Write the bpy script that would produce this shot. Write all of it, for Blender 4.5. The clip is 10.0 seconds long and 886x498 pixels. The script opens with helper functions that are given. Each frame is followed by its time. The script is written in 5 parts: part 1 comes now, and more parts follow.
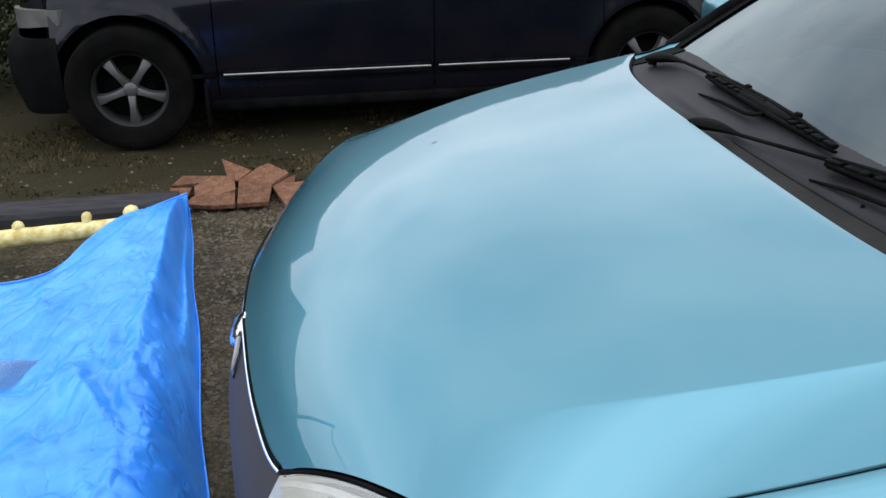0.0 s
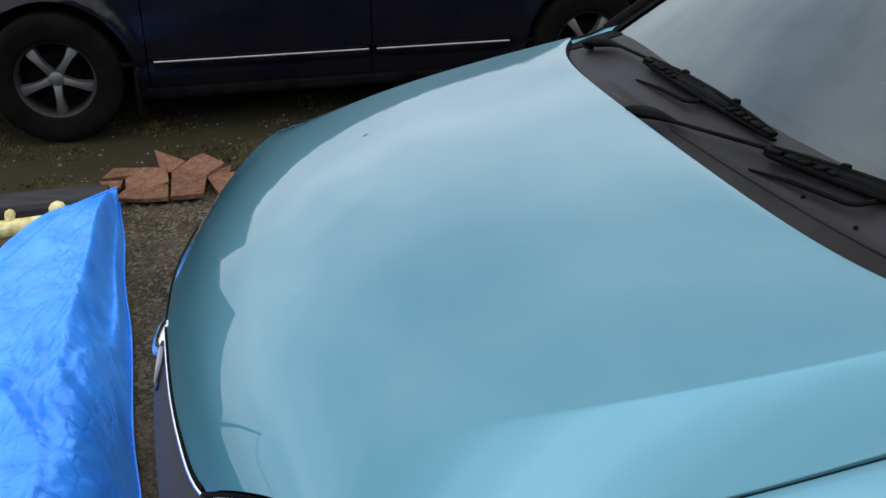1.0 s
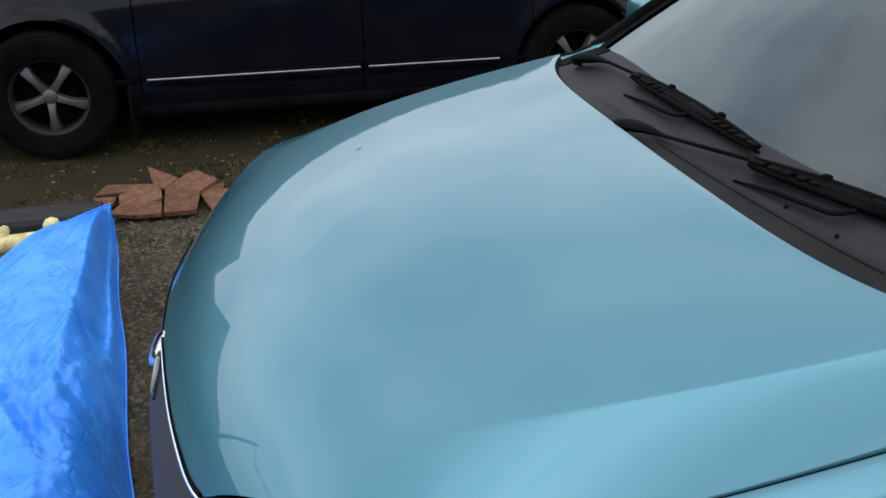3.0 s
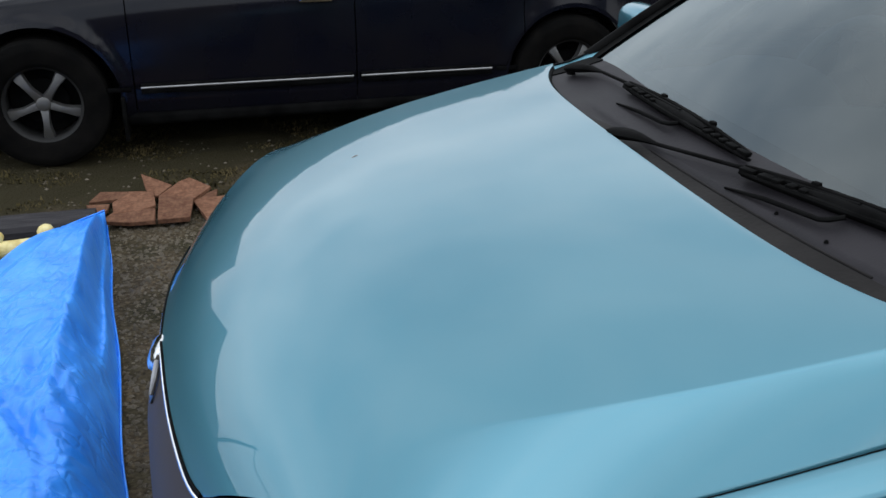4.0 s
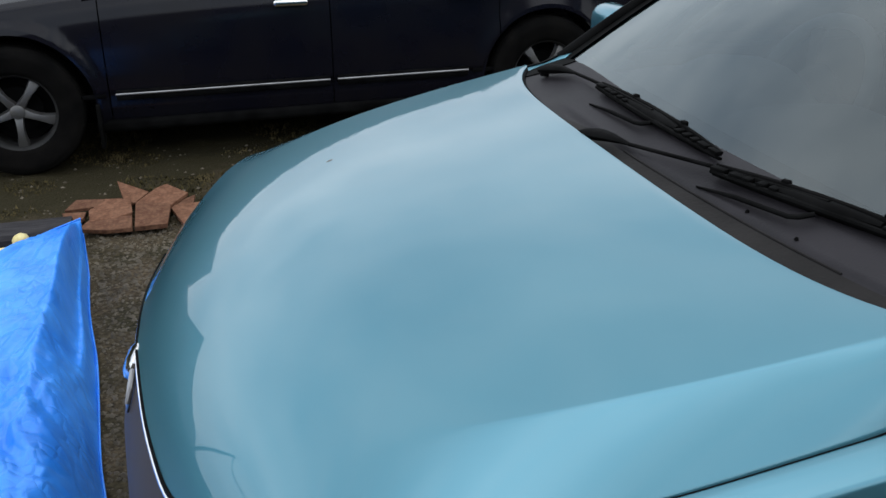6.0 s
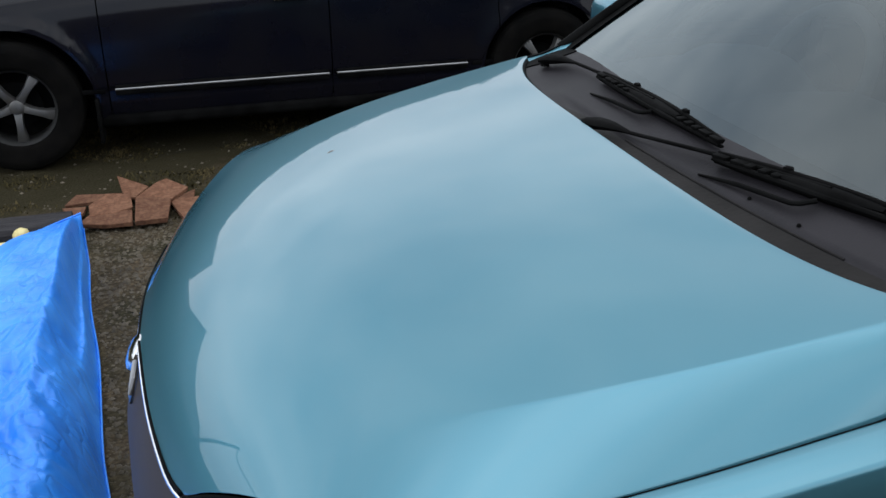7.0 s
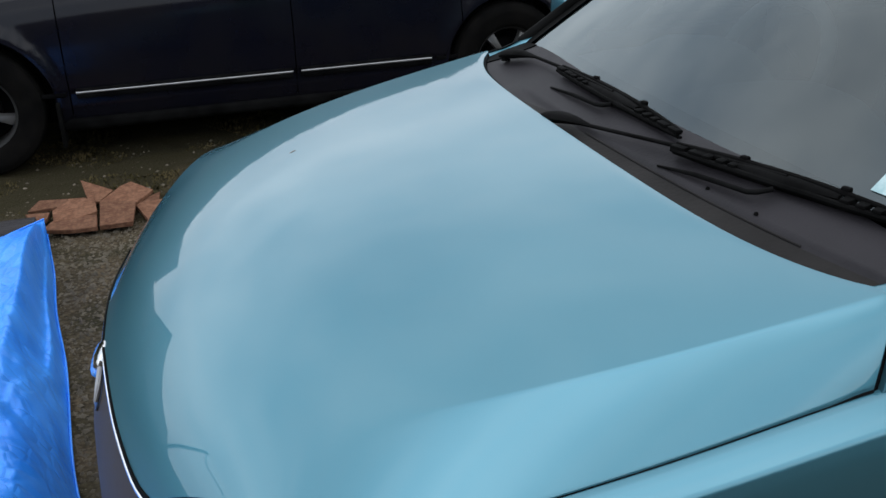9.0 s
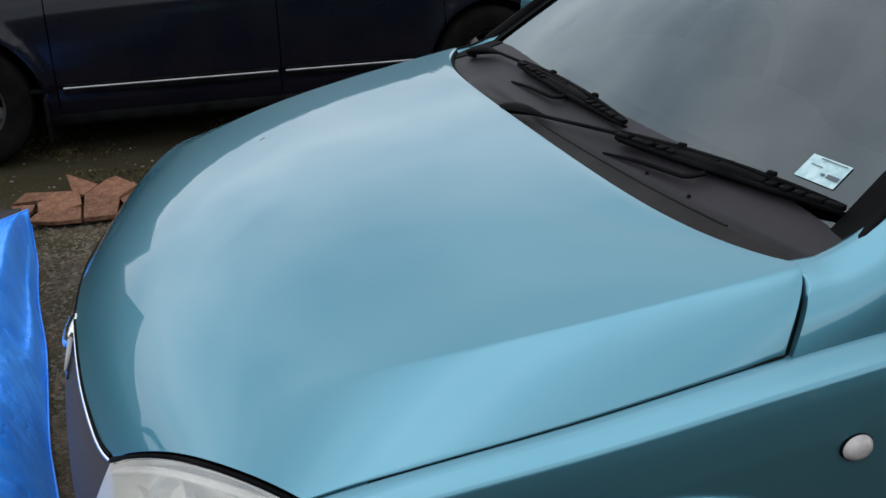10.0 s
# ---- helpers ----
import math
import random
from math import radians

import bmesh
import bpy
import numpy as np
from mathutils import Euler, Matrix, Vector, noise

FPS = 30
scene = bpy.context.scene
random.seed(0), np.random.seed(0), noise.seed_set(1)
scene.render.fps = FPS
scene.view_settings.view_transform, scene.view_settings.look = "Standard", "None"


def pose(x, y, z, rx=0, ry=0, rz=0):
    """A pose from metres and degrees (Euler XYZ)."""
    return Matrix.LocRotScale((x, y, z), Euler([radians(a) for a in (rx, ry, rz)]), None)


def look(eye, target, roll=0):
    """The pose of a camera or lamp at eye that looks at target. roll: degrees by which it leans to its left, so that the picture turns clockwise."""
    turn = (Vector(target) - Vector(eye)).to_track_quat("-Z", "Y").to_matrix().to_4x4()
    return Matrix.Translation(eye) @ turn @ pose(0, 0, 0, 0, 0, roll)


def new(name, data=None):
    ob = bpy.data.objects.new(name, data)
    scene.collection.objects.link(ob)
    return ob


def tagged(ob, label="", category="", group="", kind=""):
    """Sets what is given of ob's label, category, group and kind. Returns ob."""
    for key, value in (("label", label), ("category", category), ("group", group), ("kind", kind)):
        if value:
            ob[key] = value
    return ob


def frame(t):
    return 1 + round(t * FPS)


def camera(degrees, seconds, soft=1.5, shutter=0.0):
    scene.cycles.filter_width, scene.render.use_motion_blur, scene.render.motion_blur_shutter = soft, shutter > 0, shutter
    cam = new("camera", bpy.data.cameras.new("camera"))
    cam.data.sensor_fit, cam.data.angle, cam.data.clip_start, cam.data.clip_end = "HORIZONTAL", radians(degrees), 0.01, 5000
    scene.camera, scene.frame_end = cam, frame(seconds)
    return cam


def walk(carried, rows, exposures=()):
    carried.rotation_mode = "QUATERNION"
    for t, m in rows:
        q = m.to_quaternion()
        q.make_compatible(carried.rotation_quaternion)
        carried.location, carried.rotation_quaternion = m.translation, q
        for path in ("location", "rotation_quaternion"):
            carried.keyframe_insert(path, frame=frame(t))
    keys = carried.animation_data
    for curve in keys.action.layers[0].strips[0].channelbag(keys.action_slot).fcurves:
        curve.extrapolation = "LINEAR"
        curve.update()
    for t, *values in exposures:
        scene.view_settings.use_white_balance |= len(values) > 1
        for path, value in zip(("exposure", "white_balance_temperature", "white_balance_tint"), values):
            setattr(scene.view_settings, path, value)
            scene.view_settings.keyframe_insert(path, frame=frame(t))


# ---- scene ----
cam = camera(50.0, 10.0)
PATH = [
    (0, (0.117, -1.585, 1.563), (0.432, 0.201, 0.721), -0.2),
    (0.5, (0.122, -1.524, 1.567), (0.502, 0.238, 0.7), 1.5),
    (1, (0.161, -1.514, 1.562), (0.577, 0.233, 0.682), -0.2),
    (1.5, (0.176, -1.516, 1.559), (0.595, 0.225, 0.668), -0.7),
    (2, (0.177, -1.522, 1.564), (0.607, 0.227, 0.694), -0.1),
    (2.5, (0.17, -1.532, 1.564), (0.606, 0.219, 0.702), -0.3),
    (3.8, (0.13, -1.567, 1.565), (0.574, 0.202, 0.744), 0.4),
    (4, (0.135, -1.568, 1.567), (0.595, 0.194, 0.74), 0.3),
    (4.5, (0.138, -1.551, 1.556), (0.638, 0.172, 0.672), 2.0),
    (5, (0.151, -1.558, 1.561), (0.676, 0.167, 0.696), 0.9),
    (5.5, (0.147, -1.564, 1.568), (0.656, 0.179, 0.732), 0.3),
    (5.7, (0.147, -1.57, 1.572), (0.65, 0.183, 0.749), -0.0),
    (7, (0.141, -1.575, 1.561), (0.638, 0.174, 0.728), -0.5),
    (7.5, (0.14, -1.576, 1.559), (0.666, 0.164, 0.725), -0.1),
    (8, (0.143, -1.574, 1.555), (0.671, 0.165, 0.72), -0.9),
    (8.5, (0.143, -1.571, 1.556), (0.669, 0.162, 0.709), -0.4),
    (9, (0.154, -1.582, 1.566), (0.706, 0.146, 0.722), -1.3),
    (9.5, (0.182, -1.632, 1.566), (0.797, 0.077, 0.727), -0.9),
    (10, (0.187, -1.699, 1.557), (0.755, 0.03, 0.728), -0.4),
]
walk(cam, [(t, look(eye, target, roll)) for t, eye, target, roll in PATH],
     exposures=[(0.0, 0.20), (0.5, 0.06), (1.0, -0.06), (2.0, -0.14), (10.0, -0.14)])

# ---- world, sun ----
SUN_EL, SUN_AZ = radians(50), radians(118)
world = bpy.data.worlds.new("overcast_sky")
scene.world = world
world.use_nodes = True
wn, wl = world.node_tree.nodes, world.node_tree.links
wn.clear()
w_out = wn.new("ShaderNodeOutputWorld")
w_bg = wn.new("ShaderNodeBackground")
w_sky = wn.new("ShaderNodeTexSky")
w_sky.sky_type, w_sky.sun_disc = "NISHITA", False
w_sky.sun_elevation, w_sky.sun_rotation = SUN_EL, SUN_AZ
w_co = wn.new("ShaderNodeTexCoord")
w_map = wn.new("ShaderNodeMapping")
w_map.inputs["Scale"].default_value = (1.0, 1.0, 2.2)
w_noise = wn.new("ShaderNodeTexNoise")
w_noise.inputs["Scale"].default_value = 2.6
w_noise.inputs["Detail"].default_value = 5.0
w_noise.inputs["Roughness"].default_value = 0.5
w_ramp = wn.new("ShaderNodeValToRGB")
w_ramp.color_ramp.elements[0].position, w_ramp.color_ramp.elements[0].color = 0.34, (7.9, 9.05, 10.4, 1)
w_ramp.color_ramp.elements[1].position, w_ramp.color_ramp.elements[1].color = 0.66, (15.0, 15.5, 16.1, 1)
w_mix = wn.new("ShaderNodeMixRGB")
w_mix.inputs[0].default_value = 0.88
wl.new(w_co.outputs["Generated"], w_map.inputs["Vector"])
wl.new(w_map.outputs[0], w_noise.inputs["Vector"])
wl.new(w_noise.outputs["Fac"], w_ramp.inputs["Fac"])
wl.new(w_sky.outputs[0], w_mix.inputs[1])
wl.new(w_ramp.outputs[0], w_mix.inputs[2])
# pale towards the horizon, a heavier bank of cloud above, thinnest and brightest overhead
w_xyz = wn.new("ShaderNodeSeparateXYZ")
w_band = wn.new("ShaderNodeValToRGB")
w_band.color_ramp.interpolation = "B_SPLINE"
for w_at, w_grey in ((0.12, 0.55), (0.30, 0.64), (0.52, 0.68), (0.70, 0.575), (0.83, 0.47), (0.92, 0.83), (0.98, 0.94)):
    w_el = w_band.color_ramp.elements.new(w_at)
    w_el.color = (w_grey, w_grey, w_grey, 1)
w_band.color_ramp.elements.remove(w_band.color_ramp.elements[0])
w_band.color_ramp.elements[-1].color = (0.94, 0.94, 0.94, 1)
w_side = wn.new("ShaderNodeVectorMath")
w_side.operation = "DOT_PRODUCT"
w_side.inputs[1].default_value = (-0.32, -0.18, 0.0)
w_up = wn.new("ShaderNodeMath")
w_up.operation = "MULTIPLY_ADD"
w_up.inputs[1].default_value = 1.99
w_mul = wn.new("ShaderNodeVectorMath")
w_mul.operation = "SCALE"
wl.new(w_co.outputs["Generated"], w_xyz.inputs[0])
wl.new(w_xyz.outputs["Z"], w_band.inputs["Fac"])
wl.new(w_co.outputs["Generated"], w_side.inputs[0])
wl.new(w_band.outputs[0], w_up.inputs[0])
wl.new(w_side.outputs["Value"], w_up.inputs[2])
wl.new(w_mix.outputs[0], w_mul.inputs[0])
wl.new(w_up.outputs[0], w_mul.inputs["Scale"])
wl.new(w_mul.outputs[0], w_bg.inputs["Color"])
w_bg.inputs["Strength"].default_value = 0.116
wl.new(w_bg.outputs[0], w_out.inputs[0])

sun = new("sun", bpy.data.lights.new("sun", "SUN"))
sun.data.energy, sun.data.angle, sun.data.color = 0.5, radians(100), (1.0, 0.96, 0.9)
sun.matrix_world = look((math.sin(SUN_AZ) * math.cos(SUN_EL), math.cos(SUN_AZ) * math.cos(SUN_EL), math.sin(SUN_EL)), (0, 0, 0))


# ---- materials ----
def material(name, colour, rough=0.5, metal=0.0, second=None, scale=8.0, detail=4.0, bump=0.0, bump_scale=60.0, coat=0.0,
             coat_rough=0.03, rough_second=None, low=0.35, high=0.65, spec=0.5, stretch=(1, 1, 1), random_piece=0.0, fine=0.0, bump_depth=0.01):
    m = bpy.data.materials.new(name)
    m.use_nodes = True
    n, l = m.node_tree.nodes, m.node_tree.links
    b = n["Principled BSDF"]
    b.inputs["Base Color"].default_value = (*colour, 1)
    b.inputs["Roughness"].default_value = rough
    b.inputs["Metallic"].default_value = metal
    b.inputs["Specular IOR Level"].default_value = spec
    b.inputs["Coat Weight"].default_value = coat
    b.inputs["Coat Roughness"].default_value = coat_rough
    co = n.new("ShaderNodeTexCoord")
    mp = n.new("ShaderNodeMapping")
    mp.inputs["Scale"].default_value = stretch
    l.new(co.outputs["Object"], mp.inputs["Vector"])
    out = None
    if second:
        t = n.new("ShaderNodeTexNoise")
        t.inputs["Scale"].default_value, t.inputs["Detail"].default_value = scale, detail
        l.new(mp.outputs[0], t.inputs["Vector"])
        r = n.new("ShaderNodeMapRange")
        r.inputs["From Min"].default_value, r.inputs["From Max"].default_value = low, high
        l.new(t.outputs["Fac"], r.inputs["Value"])
        mix = n.new("ShaderNodeMixRGB")
        mix.inputs[1].default_value, mix.inputs[2].default_value = (*colour, 1), (*second, 1)
        l.new(r.outputs[0], mix.inputs[0])
        out = mix.outputs[0]
        if rough_second is not None:
            rr = n.new("ShaderNodeMapRange")
            rr.inputs["To Min"].default_value, rr.inputs["To Max"].default_value = rough, rough_second
            l.new(r.outputs[0], rr.inputs["Value"])
            l.new(rr.outputs[0], b.inputs["Roughness"])
    if fine and out:
        t2 = n.new("ShaderNodeTexNoise")
        t2.inputs["Scale"].default_value, t2.inputs["Detail"].default_value = bump_scale, 3
        l.new(mp.outputs[0], t2.inputs["Vector"])
        hs = n.new("ShaderNodeHueSaturation")
        r2 = n.new("ShaderNodeMapRange")
        r2.inputs["From Min"].default_value, r2.inputs["From Max"].default_value = 0.3, 0.7
        r2.inputs["To Min"].default_value, r2.inputs["To Max"].default_value = 1 - fine, 1 + fine
        l.new(t2.outputs["Fac"], r2.inputs["Value"])
        l.new(r2.outputs[0], hs.inputs["Value"])
        l.new(out, hs.inputs["Color"])
        out = hs.outputs[0]
    if random_piece and out:
        oi = n.new("ShaderNodeObjectInfo")
        hs = n.new("ShaderNodeHueSaturation")
        r3 = n.new("ShaderNodeMapRange")
        r3.inputs["To Min"].default_value, r3.inputs["To Max"].default_value = 1 - random_piece, 1 + random_piece
        l.new(oi.outputs["Random"], r3.inputs["Value"])
        l.new(r3.outputs[0], hs.inputs["Value"])
        l.new(out, hs.inputs["Color"])
        out = hs.outputs[0]
    if out:
        l.new(out, b.inputs["Base Color"])
    if bump:
        tb = n.new("ShaderNodeTexNoise")
        tb.inputs["Scale"].default_value, tb.inputs["Detail"].default_value = bump_scale, 4
        l.new(mp.outputs[0], tb.inputs["Vector"])
        bp = n.new("ShaderNodeBump")
        bp.inputs["Strength"].default_value, bp.inputs["Distance"].default_value = bump, bump_depth
        l.new(tb.outputs["Fac"], bp.inputs["Height"])
        l.new(bp.outputs[0], b.inputs["Normal"])
    return m


def glass_material(name, tint, rough=0.0, ior=1.5, haze=0.0, sheen=(0.8, 0.8, 0.8)):
    m = bpy.data.materials.new(name)
    m.use_nodes = True
    n, l = m.node_tree.nodes, m.node_tree.links
    n.clear()
    o = n.new("ShaderNodeOutputMaterial")
    tr = n.new("ShaderNodeBsdfTransparent")
    tr.inputs[0].default_value = (*tint, 1)
    gl = n.new("ShaderNodeBsdfGlossy")
    gl.inputs["Roughness"].default_value = rough
    gl.inputs["Color"].default_value = (*sheen, 1)
    fr = n.new("ShaderNodeFresnel")
    fr.inputs["IOR"].default_value = ior
    mx = n.new("ShaderNodeMixShader")
    l.new(fr.outputs[0], mx.inputs[0])
    if haze:
        df = n.new("ShaderNodeBsdfDiffuse")
        df.inputs[0].default_value = (0.8, 0.79, 0.75, 1)
        hz = n.new("ShaderNodeMixShader")
        hz.inputs[0].default_value = haze
        l.new(tr.outputs[0], hz.inputs[1])
        l.new(df.outputs[0], hz.inputs[2])
        l.new(hz.outputs[0], mx.inputs[1])
    else:
        l.new(tr.outputs[0], mx.inputs[1])
    l.new(gl.outputs[0], mx.inputs[2])
    l.new(mx.outputs[0], o.inputs[0])
    return m


M_TEAL = material("teal_metallic_paint", (0.063, 0.200, 0.262), rough=0.35, metal=0.75, spec=0.0, second=(0.070, 0.212, 0.275), scale=3, coat=1.0, coat_rough=0.02)
M_NAVY = material("navy_car_paint", (0.0034, 0.0037, 0.0075), rough=0.4, second=(0.0058, 0.0056, 0.0080), scale=4, spec=0.0, coat=0.40, coat_rough=0.16)
M_BLACK = material("black_rubber", (0.0025, 0.0025, 0.0025), rough=0.55, spec=0.02, second=(0.006, 0.006, 0.006), scale=12, bump=0.1)
M_BUMPER = material("dirty_dark_bumper", (0.0022, 0.0022, 0.0026), rough=0.7, spec=0.02, second=(0.006, 0.006, 0.006), scale=8, bump=0.05)
M_TYRE = material("tyre_rubber", (0.0025, 0.0025, 0.0025), rough=0.9, spec=0.05, second=(0.006, 0.0055, 0.005), scale=9, bump=0.2)
M_COWL = material("weathered_grey_plastic", (0.012, 0.011, 0.013), rough=0.5, spec=0.18, second=(0.022, 0.020, 0.023), scale=7, bump=0.12, bump_scale=220, rough_second=0.62)
M_SCUTTLE_DARK = material("brown_black_scuttle", (0.0085, 0.0075, 0.0072), rough=0.6, spec=0.15, second=(0.015, 0.0135, 0.013), scale=9, bump=0.1, bump_scale=120)
M_CHROME = material("chrome", (0.75, 0.75, 0.76), rough=0.12, metal=1.0, second=(0.6, 0.6, 0.6), scale=30)
M_STRIP = material("dull_bright_strip", (0.30, 0.30, 0.31), rough=0.4, metal=0.9, second=(0.22, 0.22, 0.22), scale=12)
M_LAMPDULL = material("dusty_lamp", (0.07, 0.07, 0.067), rough=0.3, second=(0.11, 0.105, 0.10), scale=18, coat=0.3)
M_ALLOY = material("dull_alloy", (0.125, 0.125, 0.125), rough=0.45, metal=0.6, second=(0.11, 0.107, 0.104), scale=14)
M_RIMDARK = material("dull_dark_alloy", (0.022, 0.022, 0.022), rough=0.6, metal=0.3, second=(0.014, 0.014, 0.014), scale=14)
M_GREY = material("grey_satin_plastic", (0.042, 0.033, 0.028), rough=0.6, spec=0.15, second=(0.050, 0.041, 0.035), scale=5, bump=0.04, bump_scale=200)
M_DASH = material("grey_dash_plastic", (0.17, 0.19, 0.205), rough=0.7, spec=0.2, second=(0.20, 0.225, 0.24), scale=6)
M_SEAT = material("grey_seat_cloth", (0.16, 0.168, 0.176), rough=0.95, spec=0.1, second=(0.20, 0.21, 0.22), scale=20)
M_TRIMDARK = material("dark_interior", (0.03, 0.03, 0.033), rough=0.8, spec=0.15, second=(0.045, 0.045, 0.05), scale=10)
M_REFLECTOR = material("lamp_reflector", (0.7, 0.7, 0.68), rough=0.18, metal=0.9, second=(0.6, 0.57, 0.5), scale=20)
M_LAMPGREY = material("lamp_bezel", (0.72, 0.69, 0.63), rough=0.4, second=(0.60, 0.56, 0.48), scale=14)
M_WHITE = material("milky_lens", (0.72, 0.68, 0.66), rough=0.25, second=(0.6, 0.55, 0.52), scale=40, coat=0.5)
M_GLASS = glass_material("windscreen_glass", (0.19, 0.21, 0.225), rough=0.02, ior=1.88, sheen=(0.85, 0.96, 1.0))
M_REPEATER = material("dull_milky_lens", (0.40, 0.37, 0.36), rough=0.35, second=(0.30, 0.27, 0.26), scale=60, coat=0.3)
M_SIDEGLASS = glass_material("tinted_glass", (0.35, 0.4, 0.4))
M_LENS = glass_material("hazed_lens", (0.93, 0.93, 0.89), rough=0.10, ior=1.6, haze=0.24)
M_WATER = glass_material("murky_water", (0.80, 0.74, 0.62), ior=1.33)
M_STICKER = material("pale_sticker", (0.40, 0.52, 0.53), rough=0.5, second=(0.24, 0.38, 0.40), scale=70)
M_INK = material("dark_print", (0.05, 0.07, 0.08), rough=0.6)
M_TARP = material("blue_tarpaulin", (0.022, 0.22, 0.80), rough=0.36, second=(0.05, 0.29, 0.88), scale=7, bump=0.10, bump_scale=8, fine=0.08, spec=0.45, bump_depth=0.02)
for tarp_node in M_TARP.node_tree.nodes:
    # crinkles rather than lumps
    if tarp_node.bl_idname == "ShaderNodeTexNoise" and tarp_node.inputs["Detail"].default_value == 4.0 and abs(tarp_node.inputs["Scale"].default_value - 8) < 0.01:
        tarp_node.noise_type = "RIDGED_MULTIFRACTAL"
# a second, finer set of sharp creases, drawn out along the pull of the sheet
tn, tl = M_TARP.node_tree.nodes, M_TARP.node_tree.links
t_b = tn["Principled BSDF"]
t_first = t_b.inputs["Normal"].links[0].from_socket
t_co = tn.new("ShaderNodeTexCoord")
t_warp = tn.new("ShaderNodeTexNoise")
t_warp.inputs["Scale"].default_value, t_warp.inputs["Detail"].default_value = 5.0, 3.0
t_add = tn.new("ShaderNodeVectorMath")
t_add.operation = "MULTIPLY_ADD"
t_add.inputs[1].default_value = (0.07, 0.07, 0.0)
tl.new(t_co.outputs["Object"], t_warp.inputs["Vector"])
tl.new(t_warp.outputs["Color"], t_add.inputs[0])
tl.new(t_co.outputs["Object"], t_add.inputs[2])
for t_scale, t_size, t_deep in (((9.0, 7.0, 4.0), 0.10, 0.0022), ((24.0, 21.0, 9.0), 0.16, 0.0022)):
    t_map = tn.new("ShaderNodeMapping")
    t_map.inputs["Scale"].default_value = t_scale
    t_map.inputs["Rotation"].default_value = (0, 0, radians(-18))
    t_vor = tn.new("ShaderNodeTexVoronoi")
    t_vor.feature = "DISTANCE_TO_EDGE"
    t_vor.inputs["Scale"].default_value = 1.0
    t_clip = tn.new("ShaderNodeMapRange")
    t_clip.inputs["From Max"].default_value = t_size
    t_bump = tn.new("ShaderNodeBump")
    t_bump.inputs["Strength"].default_value, t_bump.inputs["Distance"].default_value = 0.75, t_deep
    # smooth stretches lie between the crumpled ones
    t_patch = tn.new("ShaderNodeTexNoise")
    t_patch.inputs["Scale"].default_value, t_patch.inputs["Detail"].default_value = t_scale[1] * 0.45, 2.0
    t_range = tn.new("ShaderNodeMapRange")
    t_range.inputs["From Min"].default_value, t_range.inputs["From Max"].default_value = 0.38, 0.62
    t_range.inputs["To Min"].default_value, t_range.inputs["To Max"].default_value = 0.05, 0.9
    tl.new(t_co.outputs["Object"], t_patch.inputs["Vector"])
    tl.new(t_patch.outputs["Fac"], t_range.inputs["Value"])
    tl.new(t_range.outputs[0], t_bump.inputs["Strength"])
    tl.new(t_add.outputs[0], t_map.inputs["Vector"])
    tl.new(t_map.outputs[0], t_vor.inputs["Vector"])
    tl.new(t_vor.outputs["Distance"], t_clip.inputs["Value"])
    tl.new(t_clip.outputs[0], t_bump.inputs["Height"])
    tl.new(t_first, t_bump.inputs["Normal"])
    t_first = t_bump.outputs[0]
tl.new(t_first, t_b.inputs["Normal"])
M_YELLOW = material("yellow_painted_pole", (0.46, 0.34, 0.09), rough=0.45, second=(0.66, 0.56, 0.25), scale=26, low=0.36, high=0.58, bump=0.5, bump_scale=45)
M_BEAM = material("dark_grey_timber", (0.020, 0.019, 0.021), rough=0.85, spec=0.2, second=(0.040, 0.037, 0.040), scale=6, stretch=(1.5, 9, 9), bump=0.5, bump_scale=30)
M_BRICK = material("terracotta", (0.105, 0.047, 0.027), rough=0.9, spec=0.2, second=(0.160, 0.080, 0.048), scale=34, bump=0.4, bump_scale=70, random_piece=0.25, fine=0.15)
M_GROUND = material("muddy_gravel", (0.068, 0.051, 0.032), rough=0.95, spec=0.15, second=(0.030, 0.026, 0.014), scale=4.5, detail=8, bump=0.9, bump_scale=70, fine=0.6)
# moss colour over the gravel, also darkened for the shade towards the saloon
gn, gl = M_GROUND.node_tree.nodes, M_GROUND.node_tree.links
g_b = gn["Principled BSDF"]
g_from = g_b.inputs["Base Color"].links[0].from_socket
g_co = gn.new("ShaderNodeTexCoord")
g_sep = gn.new("ShaderNodeVectorMath")
g_sep.operation = "DOT_PRODUCT"
g_sep.inputs[1].default_value = (-0.30, 1.0, 0.0)
g_ns = gn.new("ShaderNodeTexNoise")
g_ns.inputs["Scale"].default_value, g_ns.inputs["Detail"].default_value = 5.0, 6.0
g_add = gn.new("ShaderNodeMath")
g_add.operation = "MULTIPLY_ADD"
g_add.inputs[1].default_value = 1.6
g_rng = gn.new("ShaderNodeMapRange")
g_rng.inputs["From Min"].default_value, g_rng.inputs["From Max"].default_value = 3.15, 3.65
g_mix = gn.new("ShaderNodeMixRGB")
g_mix.inputs[2].default_value = (0.024, 0.020, 0.009, 1)
gl.new(g_co.outputs["Object"], g_sep.inputs[0])
gl.new(g_co.outputs["Object"], g_ns.inputs["Vector"])
gl.new(g_ns.outputs["Fac"], g_add.inputs[0])
gl.new(g_sep.outputs["Value"], g_add.inputs[2])
gl.new(g_add.outputs[0], g_rng.inputs["Value"])
gl.new(g_rng.outputs[0], g_mix.inputs[0])
gl.new(g_from, g_mix.inputs[1])
gl.new(g_mix.outputs[0], g_b.inputs["Base Color"])
M_STONE = material("gravel_stone", (0.12, 0.10, 0.072), rough=0.9, second=(0.060, 0.048, 0.032), scale=14, detail=2)
